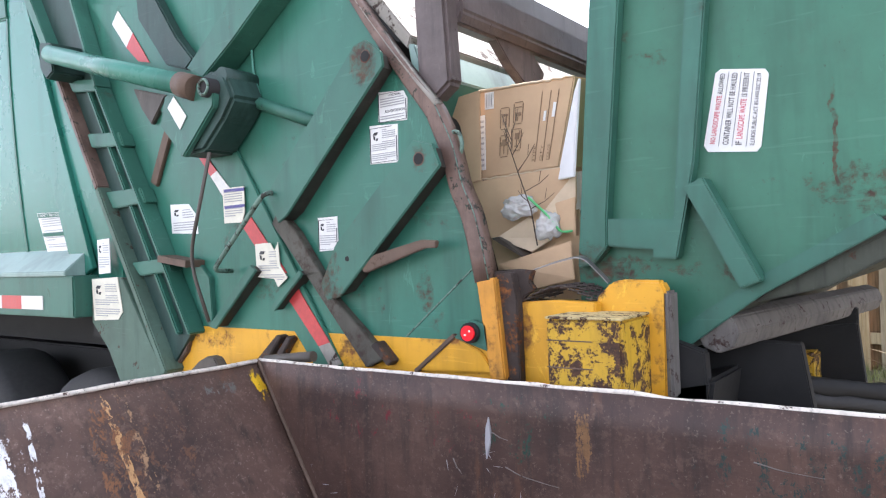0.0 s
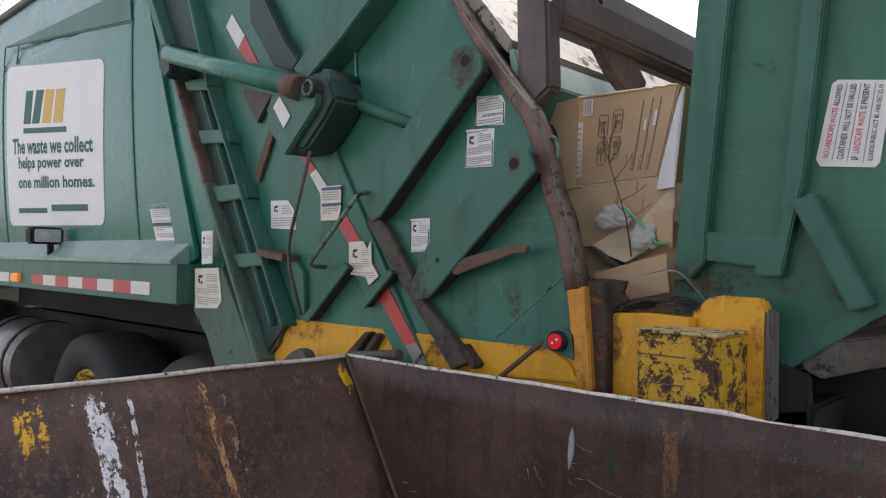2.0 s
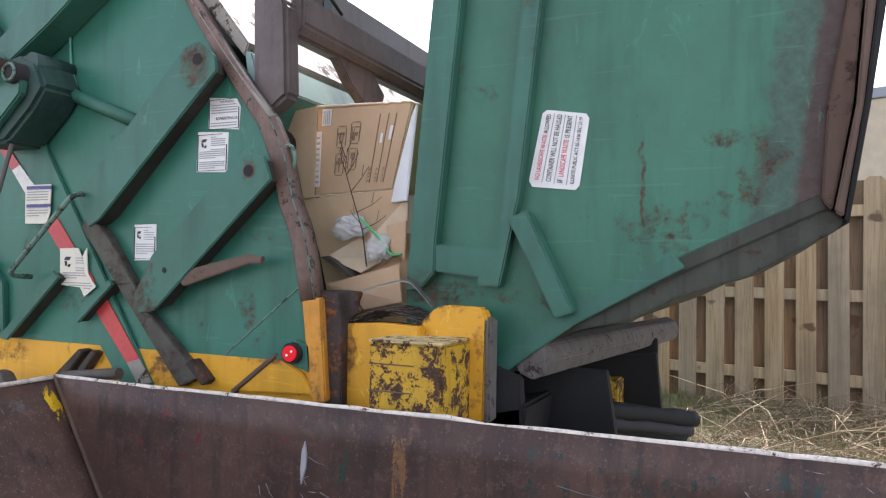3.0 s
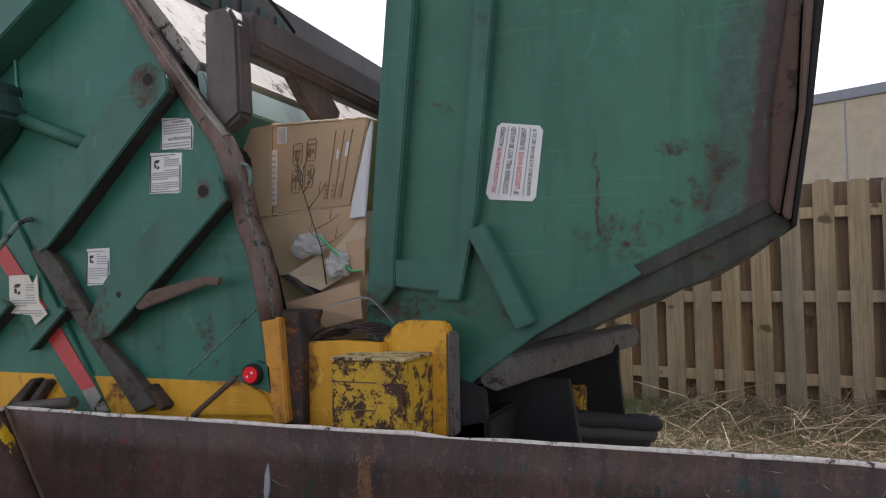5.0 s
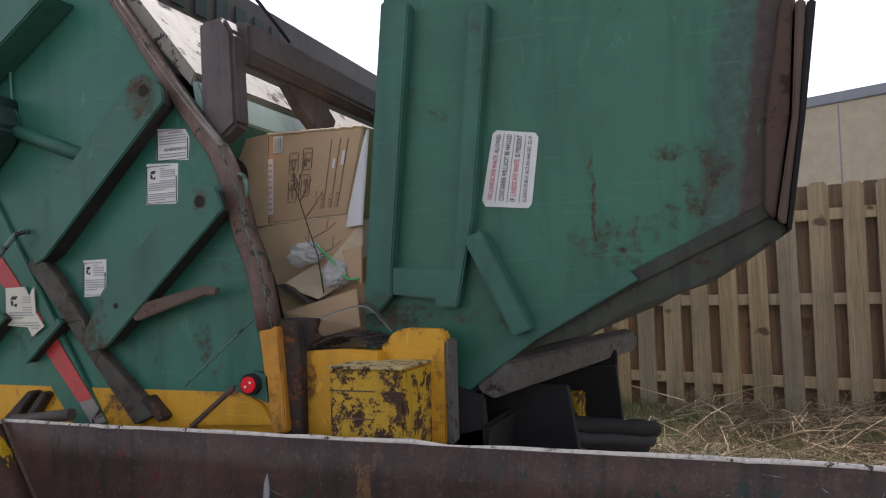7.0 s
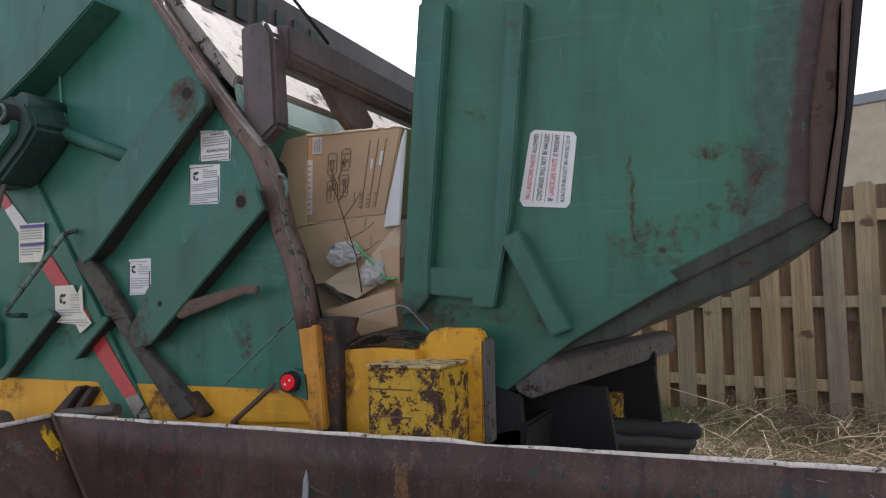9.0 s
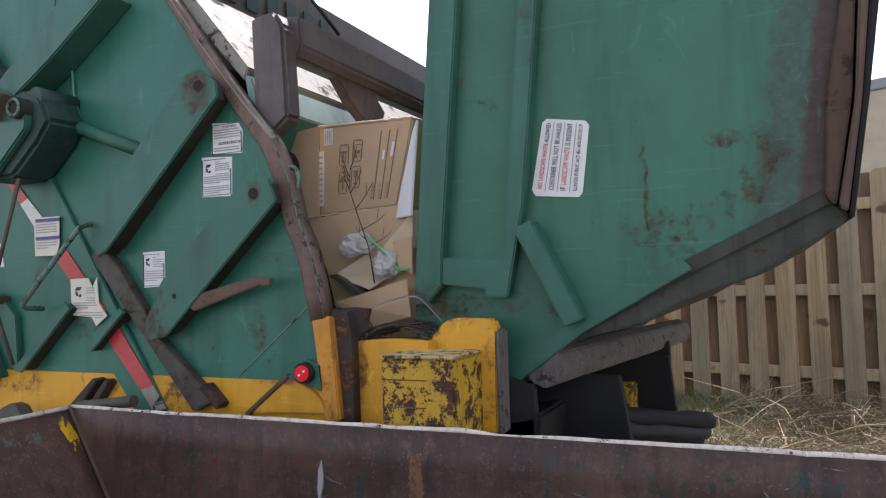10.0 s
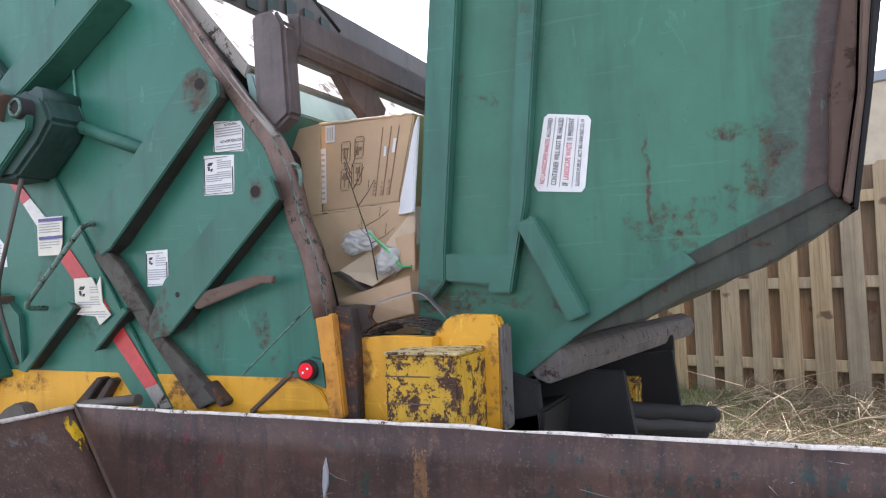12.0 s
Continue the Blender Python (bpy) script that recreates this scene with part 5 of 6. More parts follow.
for u, v, kind in ((0.25, 0.52, 0), (0.25, 0.21, 1), (0.40, 0.56, 2), (0.40, 0.26, 3)):
    w, h = 0.105, 0.25
    for a in (patch(FQ, u + 0.01, u + w - 0.01, v, v + 0.008), patch(FQ, u + 0.01, u + w - 0.01, v + h - 0.008, v + h), patch(FQ, u, u + 0.006, v + 0.02, v + h - 0.02), patch(FQ, u + w - 0.006, u + w, v + 0.02, v + h - 0.02)):
        part("print_frame", a, CARD_PRINT, carton)
    if kind == 0:
        for du in (0.03, 0.065):
            part("print_mark", patch(FQ, u + du, u + du + 0.007, v + 0.05, v + 0.17), CARD_PRINT, carton)
            part("print_mark", patch(FQ, u + du - 0.010, u + du + 0.017, v + 0.15, v + 0.175), CARD_PRINT, carton)
    elif kind == 1:
        part("print_mark", patch(FQ, u + 0.015, u + 0.085, v + 0.13, v + 0.17), CARD_PRINT, carton)
        part("print_mark", patch(FQ, u + 0.03, u + 0.07, v + 0.17, v + 0.20), CARD_PRINT, carton)
        part("print_mark", patch(FQ, u + 0.047, u + 0.054, v + 0.04, v + 0.13), CARD_PRINT, carton)
    elif kind == 2:
        part("print_mark", patch(FQ, u + 0.025, u + 0.08, v + 0.09, v + 0.13), CARD_PRINT, carton)
        part("print_mark", patch(FQ, u + 0.025, u + 0.05, v + 0.04, v + 0.085), CARD_PRINT, carton)
        part("print_mark", patch(FQ, u + 0.018, u + 0.087, v + 0.185, v + 0.195), CARD_PRINT, carton)
    else:
        part("print_mark", patch(FQ, u + 0.03, u + 0.075, v + 0.13, v + 0.20), CARD_PRINT, carton)
        part("print_mark", patch(FQ, u + 0.048, u + 0.056, v + 0.06, v + 0.13), CARD_PRINT, carton)
        part("print_mark", patch(FQ, u + 0.033, u + 0.071, v + 0.045, v + 0.06), CARD_PRINT, carton)
for k in range(9):
    part("print_line", patch(FQ, 0.015, 0.055, 0.14 + k * 0.062, 0.165 + k * 0.062), INK_GREY, carton)
for k in range(4):
    part("print_line", patch(FQ, 0.085 + k * 0.02, 0.093 + k * 0.02, 0.80, 0.95), INK_GREY, carton)
part("packing_slip", patch(FQ, 0.74, 0.765, 0.55, 0.66), PAPER, carton)
part("packing_slip", patch(FQ, 0.83, 0.86, 0.58, 0.74), PAPER, carton)
edge = [(-1.311 + 0.319 * k / 24, 2.018 + 0.004 * noise.noise((k, 1, 1)), 2.099 - 0.007 * k / 24 + 0.004 * noise.noise((k * 0.7, 2, 1))) for k in range(25)]
part("torn_edge", tube(edge, 0.0045, 6, None, 0.003), CARD_PALE, carton, "worn pale top edge")
crease = [(-1.330 + 0.30 * k / 24, 2.012 + 0.003 * noise.noise((k, 3, 1)), 1.828 + 0.014 * k / 24 + 0.005 * noise.noise((k * 0.6, 4, 1))) for k in range(25)]
part("crease", tube(crease, 0.0035, 6, None, 0.002), CARD_PALE, carton, "crushed pale crease")
for word, u in (("TYPE", 0.66), ("QTY", 0.75), ("COLOR", 0.83)):
    lettering(word, FQ, u, u + 0.03, 0.1, 0.28, CARD_PRINT, carton, 0.005, True)
    part("rule_line", patch(FQ, u + 0.035, u + 0.04, 0.1, 0.88), CARD_PRINT, carton)

sheet([(-1.290, 2.005, 1.690), (-0.985, 2.005, 1.720), (-0.975, 2.000, 1.470), (-1.230, 2.000, 1.470)], 0.006, CARD, "cardboard_sheet", "crushed brown cardboard standing in the hopper", "cardboard")
sheet([(-1.208, 1.930, 1.573), (-0.978, 1.930, 1.632), (-0.970, 1.930, 1.531), (-1.104, 1.940, 1.501)], 0.006, CARD, "cardboard_sheet", "torn brown cardboard piece leaning on the sill", "cardboard")
sheet([(-1.226, 1.950, 1.649), (-1.131, 1.980, 1.707), (-1.053, 1.980, 1.645), (-1.108, 1.950, 1.607)], 0.006, CARD_PALE, "cardboard_sheet", "pale cardboard flap lying in the hopper", "cardboard")
sheet([(-1.229, 1.930, 1.649), (-1.203, 1.930, 1.652), (-1.083, 2.000, 1.574), (-1.082, 1.950, 1.559)], 0.01, DARK_STEEL, "metal_strip", "dark metal strip lying in the rubbish", "metal scrap")
sheet([(-1.070, 1.965, 1.724), (-0.977, 1.975, 1.822), (-0.979, 1.975, 1.736), (-1.026, 1.965, 1.691)], 0.008, CARD_PALE, "cardboard_sheet", "pale bent cardboard strip in the hopper", "cardboard")
sheet([(-1.034, 1.955, 1.738), (-0.972, 1.955, 1.751), (-0.974, 1.955, 1.644), (-1.018, 1.955, 1.666)], 0.008, CARD, "cardboard_sheet", "small brown cardboard scrap in the hopper", "cardboard")
sheet([(-1.040, 2.000, 1.803), (-0.965, 1.950, 1.804), (-0.939, 1.950, 2.064), (-0.977, 2.000, 2.045)], 0.008, FOAM, "foam_sheet", "white foam sheet standing against the dumpster", "foam")
sheet([(-1.628, 2.750, 1.846), (-1.568, 2.750, 1.745), (-1.288, 2.700, 1.756), (-1.276, 2.700, 2.039)], 0.012, FOAM, "foam_sheet", "white foam board deep in the hopper", "foam")


def crumple(name, center, size, seed, label, category, material):
    bm = bmesh.new()
    bmesh.ops.create_icosphere(bm, subdivisions=5, radius=1)
    for v in bm.verts:
        p = v.co.copy()
        k = 1 + 0.45 * noise.noise(p * 1.3 + Vector((seed, 0, 0))) - 0.45 * abs(noise.noise(p * 2.1 + Vector((0, seed, 0)))) - 0.16 * abs(noise.noise(p * 5 + Vector((0, 0, seed))))
        v.co = Vector(center) + Vector((p.x * size[0], p.y * size[1], p.z * size[2])) * k
    for f in bm.faces:
        f.smooth = True
    return tagged(part(name, bm, material), label, category)


crumple("plastic_bag", (-1.145, 1.955, 1.734), (0.06, 0.035, 0.036), 3, "crumpled clear white plastic bag in the hopper", "plastic bag", BAG)
crumple("plastic_bag", (-1.056, 1.955, 1.679), (0.04, 0.03, 0.045), 9, "crumpled clear white plastic bag in the hopper", "plastic bag", BAG)
GREEN_TIE = plain("bright green strapping", (0.08, 0.40, 0.14), 0.5, 0.1)
tagged(part("strapping_band", tube(bend([(-1.091, 1.910, 1.757), (-1.047, 1.940, 1.704), (-1.010, 1.940, 1.657), (-0.976, 1.940, 1.659)]), 0.0035, 6), GREEN_TIE), "bright green plastic strapping band on the rubbish", "strapping")
bm = bmesh.new()
stem = [(-1.078, 1.930, 1.623), (-1.094, 1.930, 1.724), (-1.116, 1.910, 1.816), (-1.134, 1.900, 1.886), (-1.129, 1.900, 1.948)]
tube(stem, 0.0022, 6, bm, 0.0008)
rnd = random.Random(4)
for i in range(1, 4):
    for k in range(3):
        a = Vector(stem[i]).lerp(Vector(stem[i + 1]), rnd.random())
        d = Vector((rnd.choice((-0.5, 1)) * rnd.uniform(0.03, 0.075), rnd.uniform(-0.03, 0.03), rnd.uniform(0.03, 0.075)))
        tube([a, a + d * 0.6 + Vector((0, 0, -0.005)), a + d], 0.0013, 5, bm, 0.0007)
        tube([a + d * 0.6, a + d * 0.6 + Vector((d.x * 0.1, 0, 0.03))], 0.0009, 5, bm, 0.0006)
tagged(part("bare_branch", bm, TWIG), "thin bare branch sticking up from the rubbish", "branch")
# heap that carries the rubbish
bm = bmesh.new()
hp = [[bm.verts.new((x, y, 1.30 + 0.12 * noise.noise((x * 3, y * 3, 1)) + 0.04 * noise.noise((x * 11, y * 11, 2)))) for y in np.linspace(Y + 0.06, FAR - 0.06, 40)] for x in np.linspace(-2.1, -0.93, 22)]
for i in range(21):
    for j in range(39):
        bm.faces.new((hp[i][j], hp[i + 1][j], hp[i + 1][j + 1], hp[i][j + 1]))
tagged(part("rubbish_heap", bm, plain("dark mixed refuse", (0.05, 0.042, 0.035), 0.9, 0.6, 14, 0, 0.8)), "dark compacted refuse filling the hopper", "refuse", kind="stuff")

# ---------------------------------------------------------------- the open bin that the camera looks over
nb = thing("open_dumpster", "open dark rusty steel dumpster with chipped yellow and white paint inside", "dumpster")
XL, XR, YF, YN = -1.875, 0.75, 1.61, -0.85


def wall_sheet(p00, p10, p01, nu, nv, thick, material, name, label, wob=0.006):
    """A slightly buckled steel wall from a corner along two sides, with thickness outward."""
    bm = bmesh.new()
    o, du, dv = Vector(p00), Vector(p10) - Vector(p00), Vector(p01) - Vector(p00)
    nrm = du.cross(dv).normalized()
    layers = []
    for side in (0, 1):
        layers.append([[bm.verts.new(o + du * (i / nu) + dv * (j / nv) + nrm * (side * thick + wob * noise.noise((o + du * (i / nu) * 2 + dv * (j / nv) * 1.5) * 2.2))) for j in range(nv + 1)] for i in range(nu + 1)])
    for s, g in enumerate(layers):
        for i in range(nu):
            for j in range(nv):
                q = (g[i][j], g[i + 1][j], g[i + 1][j + 1], g[i][j + 1])
                bm.faces.new(q if s else q[::-1]).smooth = True
    a, b = layers
    for i in range(nu):
        bm.faces.new((a[i][0], a[i + 1][0], b[i + 1][0], b[i][0]))
        bm.faces.new((a[i][nv], b[i][nv], b[i + 1][nv], a[i + 1][nv]))
    for j in range(nv):
        bm.faces.new((a[0][j], b[0][j], b[0][j + 1], a[0][j + 1]))
        bm.faces.new((a[nu][j], a[nu][j + 1], b[nu][j + 1], b[nu][j]))
    bmesh.ops.recalc_face_normals(bm, faces=bm.faces)
    return part(name, bm, material, nb, label)


SL = 0.62                    # inward slope of the end wall: x per metre of depth
depth = 1.05
wall_sheet((XL, YN, RZ), (XL, YF, RZ), (XL + SL * depth, YN, RZ - depth), 40, 16, 0.008, BIN_LEFT, "end_wall", "rusty sloping end wall with old yellow paint")
wall_sheet((XL, YF, RZ), (XR, YF, RZ), (XL, YF, RZ - depth - 0.2), 50, 16, -0.008, BIN_FAR, "front_wall", "dark rusty bin wall with scratches")
wall_sheet((XL, YN, RZ), (XR, YN, RZ), (XL, YN, RZ - depth - 0.2), 10, 6, 0.008, BIN_FAR, "back_wall", "")
wall_sheet((XR, YN, RZ), (XR, YF, RZ), (XR, YN, RZ - depth - 0.2), 10, 6, -0.008, BIN_FAR, "end_wall", "")
part("floor_plate", block((XL + 0.5, YN, 0.10), (XR, YF, 0.14), 0.004), BIN_FAR, nb)
for x in (XL + 0.6, XR - 0.2):
    for y in (YN + 0.25, YF - 0.25):
        part("skid_foot", block((x - 0.08, y - 0.15, 0.0), (x + 0.08, y + 0.15, 0.10), 0.01), DARK_STEEL, nb)


def lip(p, q, dents, name="rim_lip"):
    """The folded top edge, bent here and there; dents: (part of the way, width, rise)."""
    a, b = Vector(p), Vector(q)
    n = 60
    pts = []
    for i in range(n + 1):
        t = i / n
        w = 0.0025 * noise.noise((t * 9, a.x, a.y)) + 0.0016 * noise.noise((t * 55, a.y, a.x)) + sum(h * math.exp(-((t - c) / s) ** 2) for c, s, h in dents)
        pts.append(a.lerp(b, t) + Vector((0, 0.4 * w, w)))
    return part(name, tube(pts, 0.0066, 8), BIN_EDGE, nb, "worn rolled rim with its glint in the colour")


lip((XL, YN, RZ), (XL, YF, RZ), [(0.55, 0.05, 0.002)])
lip((XL, YF, RZ), (XR, YF, RZ), [(0.45, 0.02, 0.004), (0.49, 0.02, -0.005), (0.36, 0.01, 0.003)])
lip((XL, YN, RZ), (XR, YN, RZ), [])
lip((XR, YN, RZ), (XR, YF, RZ), [])
part("weld_bead", tube([(XL + 0.004, YF - 0.008, RZ), (XL + SL * depth + 0.004, YF - 0.008, RZ - depth)], 0.006, 6), RUSTY, nb, "rusty corner weld")
part("trunnion_bar", tube([(-1.905, 1.660, 1.296), (-1.692, 1.660, 1.320)], 0.016, 14), DARK_STEEL, nb, "round dark trunnion bar")
part("lug", slab([(-2.281, 1.240), (-2.227, 1.277), (-2.179, 1.296), (-2.144, 1.290), (-2.119, 1.259), (-2.176, 1.234)], 1.64, 1.68, 0.004), DARK_STEEL, nb)
part("scratch", slab([(-1.041, 1.222), (-1.036, 1.190), (-1.038, 1.160), (-1.050, 1.122), (-1.052, 1.160), (-1.049, 1.198)], YF - 0.012, YF - 0.006, 0), INK_GREY, nb, "bare gouge in the steel")
for line in ([(-1.033, 1.186), (-1.012, 1.176), (-0.990, 1.173)], [(-1.253, 1.191), (-1.240, 1.189), (-1.229, 1.180)], [(-1.00, 1.11), (-0.96, 1.095), (-0.88, 1.085), (-0.80, 1.082)], [(-1.15, 1.11), (-1.14, 1.09), (-1.125, 1.075)], [(-1.62, 1.24), (-1.60, 1.215), (-1.56, 1.21)], [(-0.45, 1.20), (-0.40, 1.19), (-0.33, 1.187)]):
    part("scratch", tube(bend([(x, YF - 0.008, z) for x, z in line], 3), 0.0016, 5, None, 0.0006), BUMPER, nb, "bare scratch in the steel")
rnd = random.Random(17)
bm = bmesh.new()
for _ in range(260):
    x, z, ln, a = rnd.uniform(XL + 0.2, XR), RZ - rnd.random() ** 1.3 * 0.7 - 0.02, rnd.uniform(0.008, 0.05), rnd.gauss(-0.9, 0.8)
    w = rnd.uniform(0.0004, 0.0013)
    d, o = Vector((math.cos(a), 0, math.sin(a))) * ln / 2, Vector((-math.sin(a), 0, math.cos(a))) * w
    c = Vector((x, YF - 0.0065, z))
    bm.faces.new([bm.verts.new(p) for p in (c - d, c - o, c + d, c + o)])
tagged(part("scratch_marks", bm, INK_GREY, nb, "small bare scratches"), kind="stuff")

# ---------------------------------------------------------------- fence behind the dumpster
fence = thing("wooden_fence", "weathered shadowbox cedar fence with dog-eared pickets", "fence")
F0, FD = Vector((0.81, 6.60, 0)), Vector((0.978, -0.206, 0)).normalized()
FN = Vector((-FD.y, FD.x, 0))
PW, PITCH, PTOP, PBOT = 0.146, 0.2355, 2.372, 0.530


def picket_mesh(name, seed, material):
    r = random.Random(seed)
    h, w, t = PTOP - PBOT, PW, 0.018
    o = [(-w / 2, 0), (w / 2, 0), (w / 2, h - 0.035), (w / 2 - 0.03, h), (-w / 2 + 0.03, h), (-w / 2, h - 0.035)]
    bm = slab([(x + r.uniform(-0.003, 0.003), z) for x, z in o], -t / 2, t / 2, 0)
    me = bpy.data.meshes.new(name)
    bm.normal_update()
    bm.to_mesh(me)
    bm.free()
    me.materials.append(material)
    return me


pick = [[picket_mesh("picket", s, m) for s in range(4)] for m in (WOOD, WOOD_BACK_SHADED)]
rnd = random.Random(11)
turn = math.atan2(FD.y, FD.x)
for i in range(-16, 24):
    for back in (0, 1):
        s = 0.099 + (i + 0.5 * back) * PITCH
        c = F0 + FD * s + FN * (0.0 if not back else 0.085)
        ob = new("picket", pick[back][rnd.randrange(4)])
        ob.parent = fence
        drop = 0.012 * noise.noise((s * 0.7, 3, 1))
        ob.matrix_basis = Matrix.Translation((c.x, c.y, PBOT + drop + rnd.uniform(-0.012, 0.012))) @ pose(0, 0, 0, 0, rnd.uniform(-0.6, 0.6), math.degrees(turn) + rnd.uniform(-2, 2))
for z in (0.795, 1.458, 2.125):
    bm = block((-16 * PITCH, 0.012, z - 0.045), (23.5 * PITCH, 0.062, z + 0.045), 0.004)
    ob = part("rail", bm, WOOD_RAIL, fence)
    ob.matrix_basis = Matrix.Translation(F0) @ Matrix.Rotation(turn, 4, 'Z')
for i in range(-6, 10, 2):
    s = i * 1.2
    if -16 * PITCH <= s <= 23.5 * PITCH:
        bm = block((s - 0.045, 0.085, 0.2), (s + 0.045, 0.175, 2.2), 0.004)
        ob = part("post", bm, WOOD, fence)
        ob.matrix_basis = Matrix.Translation(F0) @ Matrix.Rotation(turn, 4, 'Z')

# ---------------------------------------------------------------- grass and cut brush on the verge
rnd = random.Random(5)
verts, faces = [], []
for _ in range(26000):
    s, d = rnd.uniform(-2.4, 4.4), rnd.uniform(-3.4, 0.25)
    c = F0 + FD * s + FN * d
    z = ground_height(c.x, c.y)
    if z < 0.2:
        continue
    h, a, w = rnd.uniform(0.03, 0.11), rnd.uniform(0, math.tau), 0.004
    lean = Vector((rnd.uniform(-1, 1), rnd.uniform(-1, 1), 0)) * h * 0.7
    k = len(verts)
    verts += [(c.x - w * math.cos(a), c.y - w * math.sin(a), z - 0.01), (c.x + w * math.cos(a), c.y + w * math.sin(a), z - 0.01), (c.x + lean.x, c.y + lean.y, z + h)]
    faces.append((k, k + 1, k + 2))
me = bpy.data.meshes.new("grass")
me.from_pydata(verts, [], faces)
me.materials.append(GRASS_A)
tagged(new("grass", me), "short dry and green grass on the verge", "grass", kind="stuff")


def sticks(count, seed, lo, hi, rad, material, label, rise):
    r = random.Random(seed)
    bm = bmesh.new()
    for _ in range(count):
        s = r.uniform(-1.4, 4.2)
        d = -r.random() ** 1.2 * 3.0 + 0.02
        heap = max(0.0, min(1.0, (s + 0.5) / 1.6)) * (1 - abs(d + 1.0) / 1.8)
        c = F0 + FD * s + FN * d
        z = ground_height(c.x, c.y) + max(0.0, heap) * r.random() * rise + 0.01
        ln, a = r.uniform(lo, hi), r.gauss(turn, 1.0)
        t = Vector((math.cos(a), math.sin(a), r.gauss(0.05, 0.16)))
        p = Vector((c.x, c.y, z))
        mid = p + t * ln * 0.5 + Vector((r.gauss(0, 0.05), r.gauss(0, 0.05), r.gauss(0.03, 0.05)))
        tube([p, mid, p + t * ln], rad * r.uniform(0.6, 1.5), 5, bm, rad * 0.4)
        for _k in range(3):
            q = p.lerp(mid, r.uniform(0.4, 1.0))
            tube([q, q + Vector((r.gauss(0, 0.12), r.gauss(0, 0.1), abs(r.gauss(0.05, 0.06))))], rad * 0.5, 4, bm, rad * 0.2)
    return tagged(part("brush_pile", bm, material), label, "brush", kind="stuff")


sticks(640, 21, 0.3, 1.1, 0.0036, STICK, "pale cut branches piled on the grass", 0.42)
sticks(1500, 22, 0.2, 0.8, 0.0030, STICK_DARK, "brown dry twigs piled along the fence", 0.24)

# ---------------------------------------------------------------- building beyond the fence
house = thing("building", "low tan precast concrete building with grey metal coping", "building")
BO = Vector((9.5, 18.4, 0))
bd = Vector((-1.264, 0.591, 0)).normalized()
bt = math.atan2(bd.y, bd.x)
def at_building(ob):
    ob.matrix_basis = Matrix.Translation(BO) @ Matrix.Rotation(bt, 4, 'Z')


at_building(part("wall", block((-30, -12, 0), (30, 0, 6.15), 0.02), CONCRETE, house))
at_building(part("coping", block((-30.1, -12.1, 6.15), (30.1, 0.08, 6.42), 0.02), METAL_TRIM, house))
at_building(part("roof", block((-29.9, -11.9, 6.42), (29.9, -0.1, 6.46), 0.0), METAL_TRIM, house))
for k in range(-7, 9):
    at_building(part("panel_joint", block((k * 3.6 - 0.02, -0.01, 0), (k * 3.6 + 0.02, 0.006, 6.1), 0), METAL_TRIM, house))

# ---------------------------------------------------------------- the lot in front of the cab
def tree(name, base, height, spread, seed, limbs, label, lean=0.0):
    """A bare tree: tapered trunk, forking limbs and many fine twigs."""
    r = random.Random(seed)
    root = thing(name, label, "tree", "bare trees")
    trunk, crown = bmesh.new(), bmesh.new()
    b = Vector(base)

    def grow(p, d, ln, rad, level):
        steps = (7, 8, 6, 5, 3)[level]
        pts, dirs = [p], [d]
        for k in range(steps):
            sway = 0.05 + 0.035 * level
            d = (d + Vector((r.gauss(0, sway), r.gauss(0, sway) - lean * 0.05, r.gauss(0.0, sway) + (0.03 if level < 2 else 0.05)))).normalized()
            p = p + d * ln / steps
            pts.append(p)
            dirs.append(d)
        tube(pts, rad, (9, 6, 5, 4, 3)[level], trunk if level == 0 else crown, max(0.006, rad * (0.55 if level == 0 else 0.25)))
        if level >= limbs:
            return
        first = (4, 2, 1, 1)[level]
        for k in range(first, steps + 1):
            for _ in range((3, 2, 1, 1)[level]):
                along = k / steps
                a = r.uniform(0, math.tau)
                side = dirs[k].orthogonal().normalized()
                side = side * math.cos(a) + dirs[k].cross(side) * math.sin(a) + Vector((0, -lean * 0.40, 0.1))
                nd = (dirs[k] + side * r.uniform(0.55, 1.0) * spread).normalized()
                size = ln * (r.uniform(1.1, 1.6) if level == 0 else r.uniform(0.35, 0.6) * (1.15 - 0.6 * along))
                grow(pts[k], nd, size, max(0.008, rad * (r.uniform(0.22, 0.36) if level == 0 else r.uniform(0.34, 0.46) * (1.1 - 0.4 * along))), level + 1)

    grow(b, Vector((0.02, 0.03, 1)), height * 0.40, height * 0.0165, 0)
    part("trunk", trunk, BARK, root)
    part("crown", crown, BARK, root)
    return root




